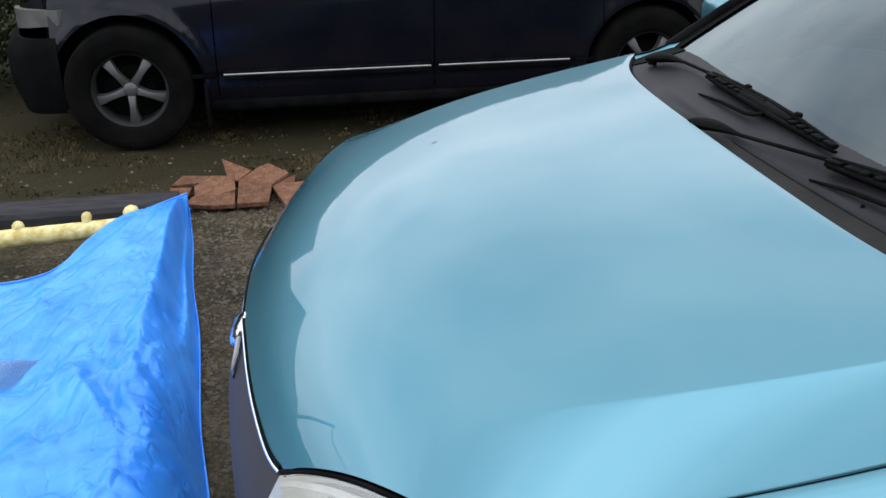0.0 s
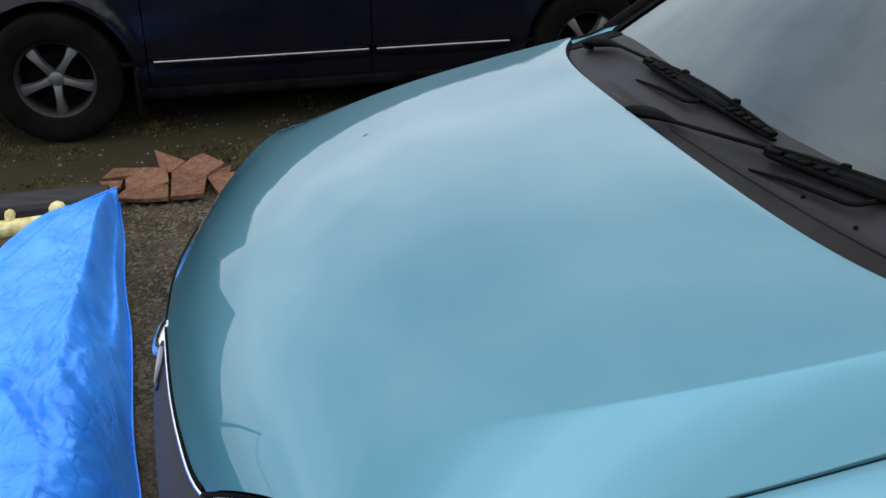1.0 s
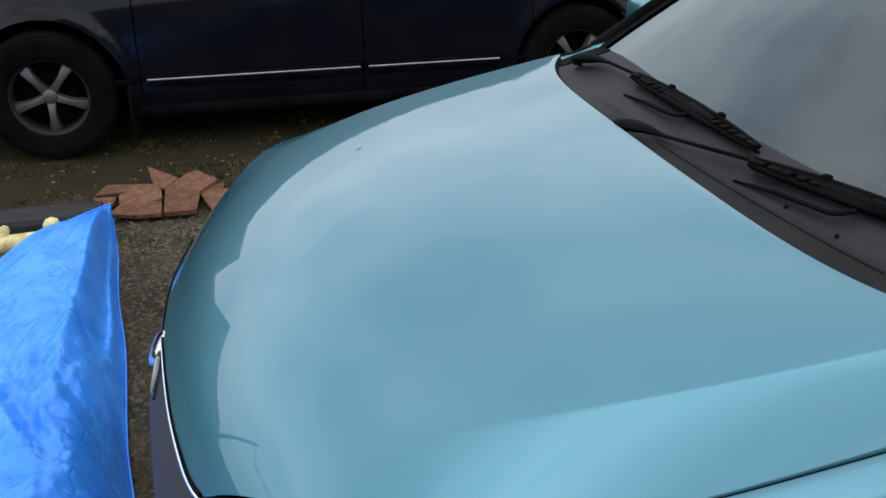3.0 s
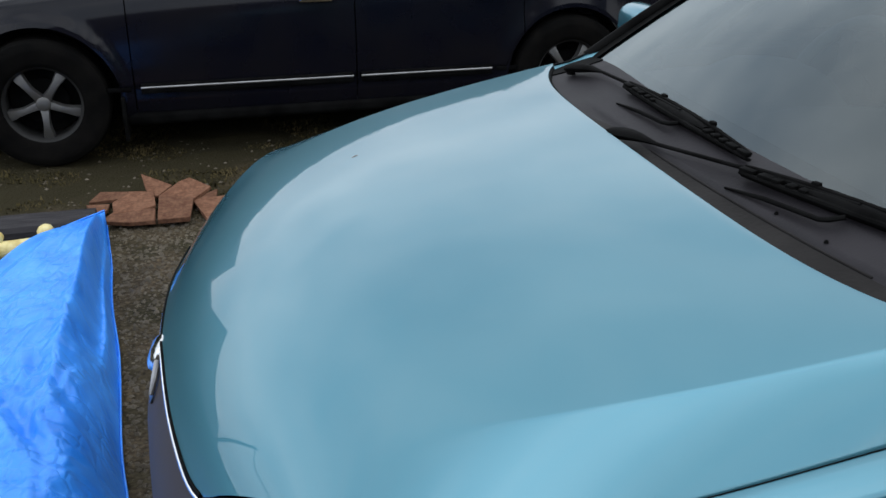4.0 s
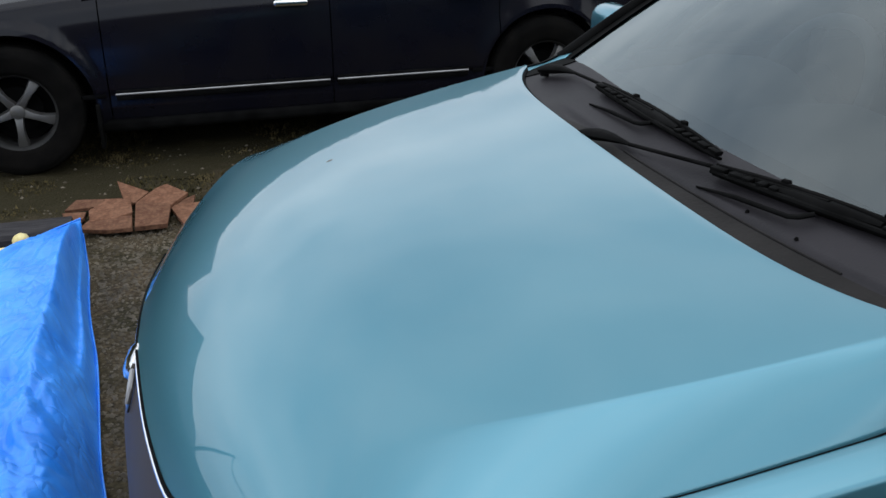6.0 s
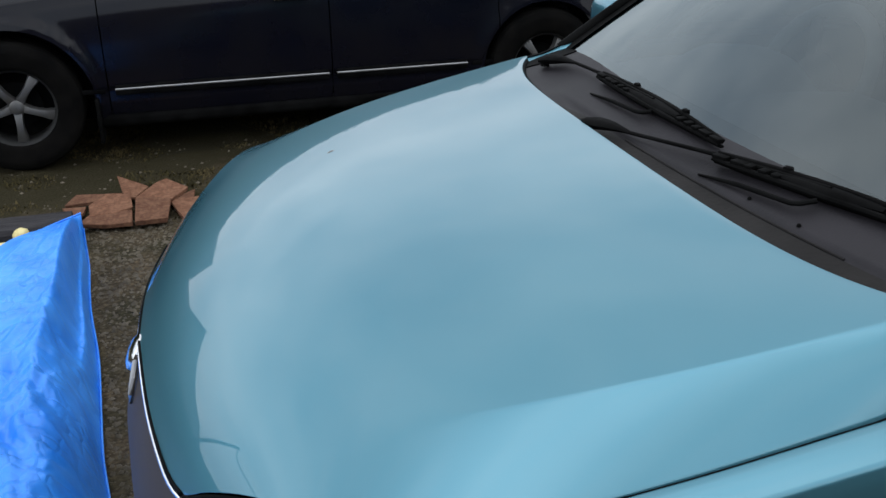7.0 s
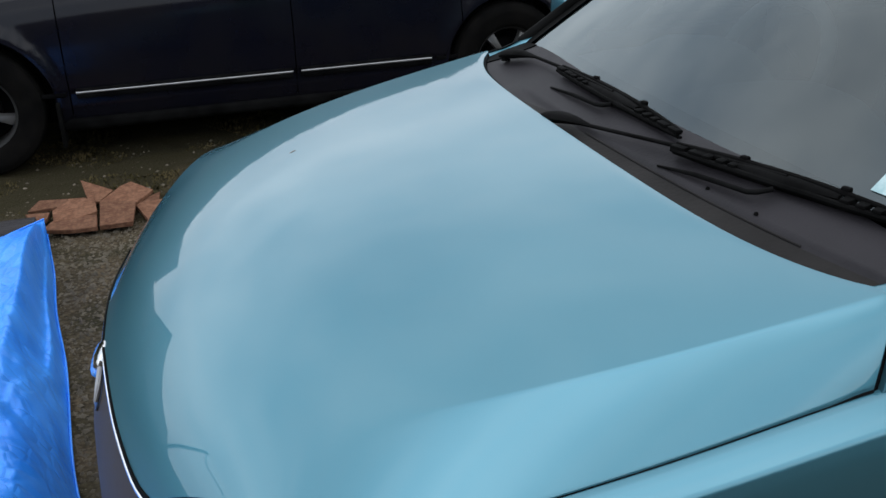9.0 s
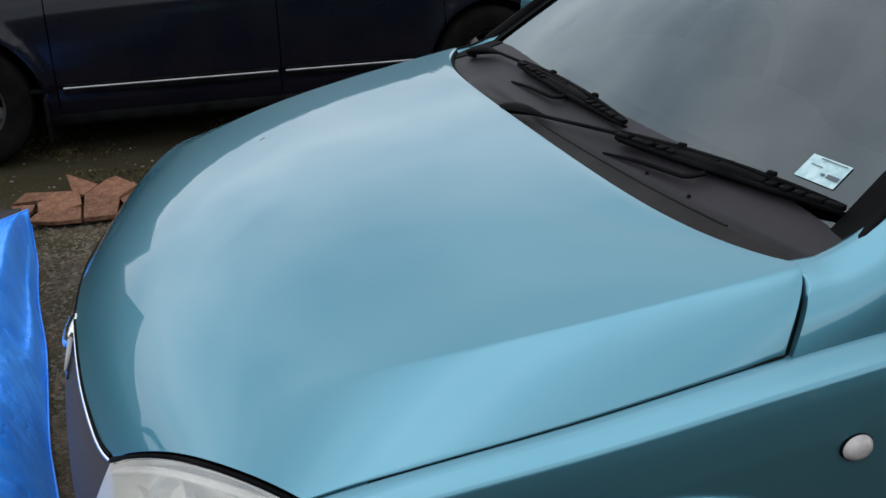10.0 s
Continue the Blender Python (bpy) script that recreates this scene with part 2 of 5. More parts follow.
M_GRASS = material("mossy_grass", (0.036, 0.031, 0.012), rough=0.9, spec=0.05, second=(0.085, 0.066, 0.032), scale=4)
M_WALL = material("rendered_wall", (0.12, 0.10, 0.085), rough=0.9, second=(0.09, 0.075, 0.065), scale=1.5)
M_ROOF = material("slate_roof", (0.040, 0.040, 0.044), rough=0.85, second=(0.06, 0.058, 0.056), scale=3)
M_LEAF = material("hedge_leaves", (0.014, 0.019, 0.008), rough=0.7, spec=0.1, second=(0.026, 0.031, 0.013), scale=2)


# ---- mesh helpers ----
def part(name, bm, mat, parent=None, label="", smooth=True, sharp=40, matrix=None, facing=None):
    if facing is not None:
        bm.normal_update()
        if sum(f.normal.dot(Vector(facing)) * f.calc_area() for f in bm.faces) < 0:
            bmesh.ops.reverse_faces(bm, faces=bm.faces[:])
    me = bpy.data.meshes.new(name)
    bmesh.ops.recalc_face_normals(bm, faces=bm.faces) if not smooth else None
    bm.to_mesh(me)
    bm.free()
    me.materials.append(mat)
    if smooth:
        for p in me.polygons:
            p.use_smooth = True
        me.set_sharp_from_angle(angle=radians(sharp))
    ob = new(name, me)
    if matrix is not None:
        ob.matrix_world = matrix
    if parent is not None:
        ob.parent = parent
    if label:
        ob["label"] = label
    return ob


def sheet(rows, hem=None, flip=False):
    """A grid of points; hem: a vector by which its border is folded away."""
    bm = bmesh.new()
    vs = [[bm.verts.new(p) for p in row] for row in rows]
    for a, b in zip(vs, vs[1:]):
        for i in range(len(a) - 1):
            q = (a[i], a[i + 1], b[i + 1], b[i])
            bm.faces.new(q[::-1] if flip else q)
    if hem is not None:
        edges = [e for e in bm.edges if e.is_boundary]
        ret = bmesh.ops.extrude_edge_only(bm, edges=edges)
        moved = [g for g in ret["geom"] if isinstance(g, bmesh.types.BMVert)]
        bmesh.ops.translate(bm, verts=moved, vec=hem)
    return bm


def box(cx, cy, cz, sx, sy, sz, bevel=0.0, m=None, seg=2):
    bm = bmesh.new()
    bmesh.ops.create_cube(bm, size=1, matrix=Matrix.Translation((cx, cy, cz)) @ Matrix.Diagonal((sx, sy, sz, 1)))
    if bevel:
        bmesh.ops.bevel(bm, geom=bm.edges[:], offset=bevel, segments=seg, affect="EDGES", profile=0.5)
    if m is not None:
        bmesh.ops.transform(bm, matrix=m, verts=bm.verts)
    return bm


def tube(points, radius, sides=10, bm=None, flat=1.0):
    """A round bar through points; radius may be a list."""
    bm = bm or bmesh.new()
    pts = [Vector(p) for p in points]
    rad = radius if isinstance(radius, (list, tuple)) else [radius] * len(pts)
    rings = []
    for i, p in enumerate(pts):
        d = (pts[min(i + 1, len(pts) - 1)] - pts[max(i - 1, 0)]).normalized()
        side = d.cross(Vector((0, 0, 1)))
        side = side.normalized() if side.length > 1e-4 else Vector((1, 0, 0))
        up = side.cross(d)
        rings.append([bm.verts.new(p + rad[i] * (math.cos(a) * side + flat * math.sin(a) * up)) for a in [2 * math.pi * k / sides for k in range(sides)]])
    for a, b in zip(rings, rings[1:]):
        for k in range(sides):
            bm.faces.new((a[k], a[(k + 1) % sides], b[(k + 1) % sides], b[k]))
    bm.faces.new(rings[0][::-1])
    bm.faces.new(rings[-1])
    return bm


def lathe(profile, sides=40, axis="Y", closed=False):
    """Turns (radius, along) pairs about an axis."""
    bm = bmesh.new()
    rings = []
    for r, h in profile:
        ring = []
        for k in range(sides):
            a = 2 * math.pi * k / sides
            c, s = r * math.cos(a), r * math.sin(a)
            ring.append(bm.verts.new((c, h, s) if axis == "Y" else (c, s, h)))
        rings.append(ring)
    pairs = list(zip(rings, rings[1:])) + ([(rings[-1], rings[0])] if closed else [])
    for a, b in pairs:
        for k in range(sides):
            bm.faces.new((a[k], a[(k + 1) % sides], b[(k + 1) % sides], b[k]))
    bmesh.ops.recalc_face_normals(bm, faces=bm.faces)
    return bm


def curve_of(*pairs):
    """A smooth function through (x, value) pairs."""
    xs, ys = np.array([p[0] for p in pairs], float), np.array([p[1] for p in pairs], float)
    h = np.diff(xs)
    dl = np.diff(ys) / h
    m = np.zeros(len(xs))
    m[0], m[-1] = dl[0], dl[-1]
    for i in range(1, len(xs) - 1):
        m[i] = 0 if dl[i - 1] * dl[i] <= 0 else 2 * dl[i - 1] * dl[i] / (dl[i - 1] + dl[i])

    def f(x):
        if x <= xs[0]:
            return ys[0] + m[0] * (x - xs[0])
        if x >= xs[-1]:
            return ys[-1] + m[-1] * (x - xs[-1])
        i = int(np.searchsorted(xs, x) - 1)
        t = (x - xs[i]) / h[i]
        return ((2 * t**3 - 3 * t**2 + 1) * ys[i] + (t**3 - 2 * t**2 + t) * h[i] * m[i]
                + (-2 * t**3 + 3 * t**2) * ys[i + 1] + (t**3 - t**2) * h[i] * m[i + 1])
    return f


def smoothstep(a, b, x):
    t = min(1.0, max(0.0, (x - a) / (b - a)))
    return t * t * (3 - 2 * t)


def thing(name, label, category, group="", at=(0, 0, 0)):
    ob = new(name)
    ob.location = at
    ob.empty_display_size = 0.1
    return tagged(ob, label, category, group)


def spans(a, b, n):
    return [a + (b - a) * i / (n - 1) for i in range(n)]


# ---- wheels and body sides, used by both cars ----
def wheel(parent, x, y, side, radius, width, spokes, rim_mat, label, steer=0.0):
    """side: -1 for the side towards -y. The wheel's own y axis points outwards."""
    m = Matrix.Translation((x, y, radius)) @ pose(0, 0, 0, 0, 0, steer) @ (Matrix.Identity(4) if side > 0 else pose(0, 0, 0, 0, 0, 180))
    rr = radius * 0.58
    hub = part("wheel", lathe([(rr, -width * 0.45), (rr * 0.97, -width * 0.3), (rr * 0.93, 0), (rr * 0.95, width * 0.36), (rr * 1.02, width * 0.43), (rr * 1.03, width * 0.40), (rr * 1.0, width * 0.2)], 48),
               M_RIMDARK, parent, label, matrix=m)
    w, r = width / 2, radius
    prof = [(rr * 1.0, -w * 0.8), (rr * 1.1, -w), (r * 0.85, -w * 1.05), (r * 0.96, -w * 0.92), (r, -w * 0.7)]
    for g in (-0.4, 0.0, 0.4):
        prof += [(r, w * (g - 0.07)), (r * 0.975, w * (g - 0.05)), (r * 0.975, w * (g + 0.05)), (r, w * (g + 0.07))]
    prof += [(r, w * 0.7), (r * 0.965, w * 0.92), (r * 0.9, w * 1.02), (r * 0.85, w * 1.05), (r * 0.82, w * 1.035), (rr * 1.14, w * 1.0), (rr * 1.06, w * 0.92), (rr * 1.0, w * 0.8)]
    tyre = part("tyre", lathe(prof, 56), M_TYRE, None, "worn black tyre", sharp=30)
    tyre.parent = hub
    disc = part("brake_disc", lathe([(0.001, width * 0.02), (rr * 0.62, width * 0.02), (rr * 0.62, -width * 0.1), (rr * 0.9, -width * 0.12), (rr * 0.93, -width * 0.4)], 32), M_BLACK, None)
    disc.parent = hub
    for k in range(spokes):
        a = 2 * math.pi * k / spokes - math.pi / 2
        bm = bmesh.new()
        rows = []
        for t in spans(0, 1, 7):
            rad = rr * (0.14 + 0.83 * t)
            half = rr * (0.135 - 0.05 * math.sin(math.pi * min(1, t * 1.1)) + 0.03 * t)
            out = width * (0.30 + 0.08 * math.sin(math.pi * t))
            rows.append([(rad, -half, out - 0.035), (rad, -half * 0.8, out), (rad, 0, out + 0.004), (rad, half * 0.8, out), (rad, half, out - 0.035)])
        grid = [[bm.verts.new((c * math.cos(a) - d * math.sin(a), h, c * math.sin(a) + d * math.cos(a))) for c, d, h in row] for row in rows]
        for p, q in zip(grid, grid[1:]):
            for i in range(4):
                bm.faces.new((p[i], p[i + 1], q[i + 1], q[i]))
            bm.faces.new((p[4], p[0], q[0], q[4]))
        bm.faces.new(grid[0])
        bm.faces.new(grid[-1][::-1])
        bmesh.ops.recalc_face_normals(bm, faces=bm.faces)
        part("spoke", bm, rim_mat, hub)
    part("centre_cap", lathe([(0.001, width * 0.36), (rr * 0.15, width * 0.355), (rr * 0.19, width * 0.33), (rr * 0.2, width * 0.1)], 24), rim_mat, hub)
    return hub


def side_panel(name, parent, mat, x0, x1, profile, side, bottom, n=24, samples=22, label="", hem=0.014, extra=None):
    """A pressed side panel: profile(x) gives (half width, z) pairs from the top down, bottom(x) where it ends."""
    rows = []
    xs = spans(x0, x1, n)
    for x in xs:
        pr = profile(x)
        zs0 = [p[1] for p in pr]
        zb = bottom(x)
        # the rows follow the pressed lines of the shoulder, then run evenly down
        head = []
        for za, zn in zip(zs0[:5], zs0[1:6]):
            head += [za + (zn - za) * k / 3 for k in range(3)]
        low = zb + 0.02
        zs = [max(z, low + 0.0006 * (15 - k)) for k, z in enumerate(head)]
        start = max(zs0[5], low)
        zs += spans(start, zb, samples)
        row = []
        for z in zs:
            y = float(np.interp(-z, [-q for q in zs0], [p[0] for p in pr]))
            if extra:
                y += extra(x, z)
            row.append((x, side * y, z))
        rows.append(row)
    bm = sheet(rows, hem=(0, -side * hem, 0), flip=side > 0)
    return part(name, bm, mat, parent, label, sharp=52)


def arch_bottom(sill, wheels):
    def f(x):
        z = sill
        for cx, cz, r in wheels:
            if abs(x - cx) < r:
                z = max(z, cz + math.sqrt(r * r - (x - cx) ** 2))
        return z
    return f


def arch_flare(wheels, grow, out, width):
    def f(x, z):
        y = 0.0
        for cx, cz, r in wheels:
            d = math.hypot(x - cx, z - cz) - r
            if d < grow:
                y += out * (1 - smoothstep(grow - width, grow, d))
        return y
    return f


def liner(radius, width):
    """The upper half of a wheel housing."""
    rows = []
    for k in range(25):
        a = math.pi * k / 24
        rows.append([(radius * math.cos(a), h, radius * math.sin(a)) for h in (-width / 2, width / 2)])
    return sheet(rows)

# ---- ground ----
def ground_height(x, y):
    z = 0.014 * noise.noise((x * 1.7, y * 1.7, 3)) + 0.010 * noise.noise((x * 6, y * 6, 7))
    near = -2.6 < x < 1.6 and -0.6 < y < 3.7
    return z + (0.006 * noise.noise((x * 19, y * 19, 1)) if near else 0) - 0.012


def build_ground():
    def ticks(lo, hi, step):
        fine = list(np.arange(lo, hi + 1e-6, step))
        outer, d = [], 0.3
        while d < 900:
            outer.append(d)
            d *= 1.45
        return [lo - d for d in reversed(outer)] + fine + [hi + d for d in outer]
    xs, ys = ticks(-2.2, 1.0, 0.03), ticks(0.0, 3.6, 0.03)
    ob = part("ground", sheet([[(x, y, ground_height(x, y)) for x in xs] for y in ys]), M_GROUND, sharp=180)
    tagged(ob, "brown muddy ground with trodden gravel and moss", "ground", kind="structure")


def build_gravel():
    rnd = random.Random(4)
    vs, fs = [], []
    for count in range(16000):
        x, y = (rnd.uniform(-1.9, 0.9), rnd.uniform(0.2, 3.5)) if count < 8000 else (rnd.uniform(-0.7, 0.35), rnd.uniform(0.3, 2.6))
        s = 0.0035 + 0.011 * rnd.random() ** 3
        if y > 2.4 and rnd.random() < 0.85:
            continue
        z = ground_height(x, y)
        b = len(vs)
        k = [rnd.uniform(0.6, 1.3) for _ in range(6)]
        a = rnd.random() * 3
        c, d = math.cos(a) * s, math.sin(a) * s
        vs += [(x + c * k[0], y + d * k[0], z), (x - d * k[1], y + c * k[1], z), (x - c * k[2], y - d * k[2], z), (x + d * k[3], y - c * k[3], z),
               (x, y, z + s * 0.7 * k[4])]
        fs += [(b, b + 1, b + 4), (b + 1, b + 2, b + 4), (b + 2, b + 3, b + 4), (b + 3, b, b + 4)]
    me = bpy.data.meshes.new("gravel")
    me.from_pydata(vs, [], fs)
    me.materials.append(M_STONE)
    tagged(new("gravel", me), "small brown and grey stones trodden into mud", "gravel", kind="stuff")


def build_moss():
    rnd = random.Random(8)
    vs, fs = [], []
    count = 0
    while count < 15000:
        x, y = rnd.uniform(-2.2, 1.0), rnd.uniform(2.35, 4.2)
        if noise.noise((x * 2.2, y * 3.0, 5)) < -0.02 or (y < 2.62 and x < -0.3):
            continue
        count += 1
        z = ground_height(x, y) - 0.004
        clump = max(0.0, noise.noise((x * 7.0, y * 7.0, 2)))
        h, a, w = rnd.uniform(0.006, 0.016) + 0.045 * clump * rnd.random(), rnd.random() * 6.28, rnd.uniform(0.003, 0.008)
        lean = rnd.uniform(0.3, 1.4) * h
        b = len(vs)
        c, d = math.cos(a), math.sin(a)
        vs += [(x - d * w, y + c * w, z), (x + d * w, y - c * w, z), (x + c * lean, y + d * lean, z + h)]
        fs.append((b, b + 1, b + 2))
    me = bpy.data.meshes.new("moss_and_grass")
    me.from_pydata(vs, [], fs)
    me.materials.append(M_GRASS)
    tagged(new("moss_and_grass", me), "short olive moss and thin grass on mud", "grass", kind="stuff")


build_ground()
build_gravel()
build_moss()


# ---- the teal hatchback ----
shut_y = curve_of((0.0, 0.74), (0.307, 0.765), (0.6, 0.782), (0.965, 0.795), (1.3, 0.80), (3.6, 0.74))
shut_z = curve_of((0.0, 0.68), (0.307, 0.798), (0.7, 0.854), (0.965, 0.894), (1.3, 0.928), (2.2, 0.97), (3.6, 1.0))
front_x = curve_of((0, 0.022), (0.2, 0.034), (0.36, 0.056), (0.447, 0.0813), (0.479, 0.1048), (0.560, 0.1647), (0.668, 0.2394), (0.728, 0.2844), (0.765, 0.3134))


def hood_mid(x):
    """The bonnet's middle line."""
    if x < 0.04:
        return 0.7336 - 1.197 * (0.04 - x)
    s = math.sqrt(x + 0.02)
    return 0.56474 + s * (0.795998 + s * (-0.455325 + s * (0.076404 + s * 0.029674)))


def crease_y(x):
    return 0.7516 - 0.3909 * math.exp(-x / 0.37)


def hood_crown(x, y):
    # the nose rolls back towards the sides, and the whole panel is crowned
    back = 0.0701 * (y / 0.42) ** 2 * math.exp(-max(x, 0.0) / 0.2362)
    return hood_mid(x - back) - (0.0452 + 0.0137 * x - 0.0309 * x * x) * (y / 0.7) ** 2


def hood_height(x, y):
    y = abs(y)
    yc = crease_y(x)
    z = hood_crown(x, y)
    if y > yc:
        ye = shut_y(x)
        t, a = (y - yc) / (ye - yc), 0.607 * smoothstep(0.15, 0.6, x) * (1 - 0.75 * smoothstep(0.82, 1.0, x))
        z -= smoothstep(0.10, 0.25, x) * (hood_crown(x, ye) - shut_z(x)) * (a * t + (1 - a) * t ** 1.8)
    return z


def front_z(y):
    return hood_height(front_x(y), y)


def rear_x(y):
    r = abs(y) / 0.7
    return 0.9073 + 0.0494 * r ** 2 + 0.0573 * r ** 6


def hood_point(v, u, lower=0.0, grow=0.0):
    """v from -1 to 1 across, u from 0 at the front to 1 at the windscreen."""
    a, s = abs(v), (1 if v >= 0 else -1)
    fy = 0.765 * a
    fx = front_x(fy)
    if a < 0.9:
        ry = 0.70 * a / 0.9
        rx = rear_x(ry)
    else:
        k = (a - 0.9) / 0.1
        ry, rx = 0.70 + 0.094 * k, rear_x(0.70) - (rear_x(0.70) - 0.967) * k ** 2 + 0.017 * math.sin(math.pi * k ** 0.8)
    x, y = fx + (rx - fx) * u, fy + (ry - fy) * u
    # one row of the mesh runs along the crease
    base = 0.711 + 0.0172 * u
    goal = base + (crease_y(x) - base) * smoothstep(0.05, 0.25, u)
    edge = 0.765 + 0.029 * u
    y = y * goal / base if a <= 0.93 else goal + (y - base) * (edge + (shut_y(x) - edge) * smoothstep(0.0, 0.2, u) * (1 - smoothstep(0.9, 1.0, u)) - goal) / (edge - base)
    z = hood_height(x, y)
    return Vector((x - grow * (1 - u), s * (y + grow * a), z - lower))


def v_steps(n):
    fold = [0.918, 0.9235, 0.927, 0.93, 0.933, 0.937]
    outer = fold + spans(0.943, 1, 7)
    return [-v for v in outer[::-1]] + [v for v in spans(-0.91, 0.91, n)] + outer


car = thing("hatchback_car", "teal metallic hatchback with glossy bonnet and grey grille", "car")

LIP = 0.002
LIP_STEPS = [LIP * (1 - math.cos(radians(a))) for a in (90, 72, 54, 36, 18, 0)]


def lip_drop(d):
    """The rolled edge of the pressed panel, d metres from its border."""
    return 0.0 if d >= LIP else LIP - math.sqrt(max(0.0, LIP * LIP - (LIP - d) ** 2))


def bonnet_point(v, u):
    p = hood_point(v, u)
    drop = max(lip_drop((1 - abs(v)) * 0.8), lip_drop((1 - u) * 0.95))
    return Vector((p.x, p.y, p.z - drop))


lip_v = [1 - d / 0.8 for d in LIP_STEPS]
bonnet_v = [-v for v in lip_v[::-1]] + [v for v in v_steps(91) if abs(v) < lip_v[0]] + lip_v
bonnet_u = [u ** 1.4 for u in spans(0, 1, 61)][:-1] + [1 - d / 0.95 for d in LIP_STEPS]
part("bonnet", sheet([[bonnet_point(v, u) for v in bonnet_v] for u in bonnet_u], hem=(0, 0, -0.0006)), M_TEAL, car, "glossy teal bonnet with a creased edge", sharp=36)
# black sheets added in the gaps round the bonnet, coloured as the shade there
for s in (-1, 1):
    part("bonnet_gap_shade", sheet([[hood_point(s * 0.985, u, 0.006), hood_point(s, u, 0.0024) + Vector((0, s * 0.0004, 0)), hood_point(s, u, 0.012) + Vector((0, s * 0.003, 0)), hood_point(s, u, 0.014) + Vector((0, s * 0.014, 0))] for u in spans(0.12, 1.0, 41)]), M_BLACK, car, "black rubber seal or gap-darkening strip")
    part("bonnet_gap_shade", sheet([[hood_point(s * a, 0.992, 0.006), hood_point(s * a, 1.0, 0.0024) + Vector((0.0004, 0, 0)), hood_point(s * a, 1.0, 0.014) + Vector((0.003, 0, 0)), hood_point(s * a, 1.0, 0.018) + Vector((0.014, s * 0.004, 0))] for a in spans(0.86, 1.0, 15)]), M_BLACK, car, "black rubber seal or gap-darkening strip")
# another added black sheet, which keeps the shade below the bonnet's edges dark
part("under_bonnet_dark", sheet([[hood_point(v, u, 0.05, 0.012) for v in v_steps(33)] for u in spans(0.02, 1.0, 21)]), M_BLACK, car, "black sheet added to darken the bonnet gaps")


def car_profile(x):
    yt, zt = shut_y(x) + 0.0112, shut_z(x) - 0.004
    nose = smoothstep(0.05, 0.45, x)
    tail = 1 - smoothstep(3.3, 3.75, x) * 0.12
    k = (0.93 + 0.07 * nose) * (0.78 + 0.22 * smoothstep(0.35, 1.05, x))
    pts = [(yt, zt), (yt + 0.011, zt - 0.003), (yt + 0.027 * k, zt - 0.0088), (yt + 0.041 * k, zt - 0.0155), (yt + 0.0485 * k, zt - 0.035), (yt + 0.055 * k, zt - 0.063), (yt + 0.060 * k, zt - 0.095), (yt + 0.063 * k, zt - 0.16),
           (yt + 0.062 * k, 0.62), (yt + 0.058 * k, 0.45), (yt + 0.040 * k, 0.30), (yt + 0.015, 0.20)]
    return [(y * tail, z) for y, z in pts]


CAR_WHEELS = [(0.735, 0.29, 0.335), (3.20, 0.29, 0.335)]
c_bottom = arch_bottom(0.21, CAR_WHEELS)
c_flare = arch_flare(CAR_WHEELS, 0.134, 0.022, 0.030)
for s in (-1, 1):
    side_panel("fender", car, M_TEAL, 0.315, 1.165, car_profile, s, c_bottom, 130, 64, "teal front wing with a wheel arch", extra=c_flare)
    d1 = side_panel("door", car, M_TEAL, 1.171, 2.10, car_profile, s, c_bottom, 24, 26, "teal front door")
    d2 = side_panel("door", car, M_TEAL, 2.106, 2.93, car_profile, s, c_bottom, 24, 26, "teal rear door", extra=c_flare)
    side_panel("rear_quarter", car, M_TEAL, 2.936, 3.75, car_profile, s, c_bottom, 50, 26, "teal rear quarter", extra=c_flare)
    for d, hx in ((d1, 1.96), (d2, 2.80)):
        part("door_handle", box(hx, s * 0.872, 0.86, 0.16, 0.03, 0.03, 0.01), M_TEAL, d)
    # inner side, so that gaps between panels stay dark
    part("inner_side", sheet([[(x, s * 0.79, z) for x in (0.5, 1.2, 2.0, 3.6)] for z in (0.64, 0.72, 0.80)]), M_BLACK, car)
    for wx in (0.735, 3.20):
        wheel(car, wx, s * 0.745, s, 0.29, 0.185, 7, M_ALLOY, "silver wheel")
        part("wheel_arch_liner", liner(0.335, 0.22), M_BLACK, car, matrix=Matrix.Translation((wx, s * 0.70, 0.29)))


# cowl, windscreen and pillars
def glass_point(p, q):
    """p from -1 to 1 across, q from 0 at the cowl to 1 at the roof."""
    half = 0.715 - 0.15 * q
    y = half * p
    base = 1.035 + 0.085 * p * p
    top = 1.80 + 0.06 * p * p
    z0, z1 = 1.002 - 0.006 * p * p, 1.448 - 0.045 * p * p
    return Vector((base + (top - base) * q, y, z0 + (z1 - z0) * q + 0.045 * math.sin(math.pi * q) - 0.01 * q * (1 - p * p)))


def cowl_point(p, k):
    h = hood_point(0.9 * p, 1.0)
    g = glass_point(p, 0.045 * (1 - p ** 6))
    a = Vector((h.x - 0.012, h.y, h.z - 0.016)).lerp(Vector((g.x, g.y, g.z + 0.003)), k)
    a.z -= 0.010 * math.sin(math.pi * min(1, k * 1.3)) * (1 - p ** 4)
    # a moulded step along the scuttle
    line = 0.40 - 0.10 * p
    a.z -= 0.009 * (1 - smoothstep(line - 0.04, line + 0.03, k)) * smoothstep(0.0, 0.1, k) * (1 - smoothstep(0.35, 0.55, p))
    return a


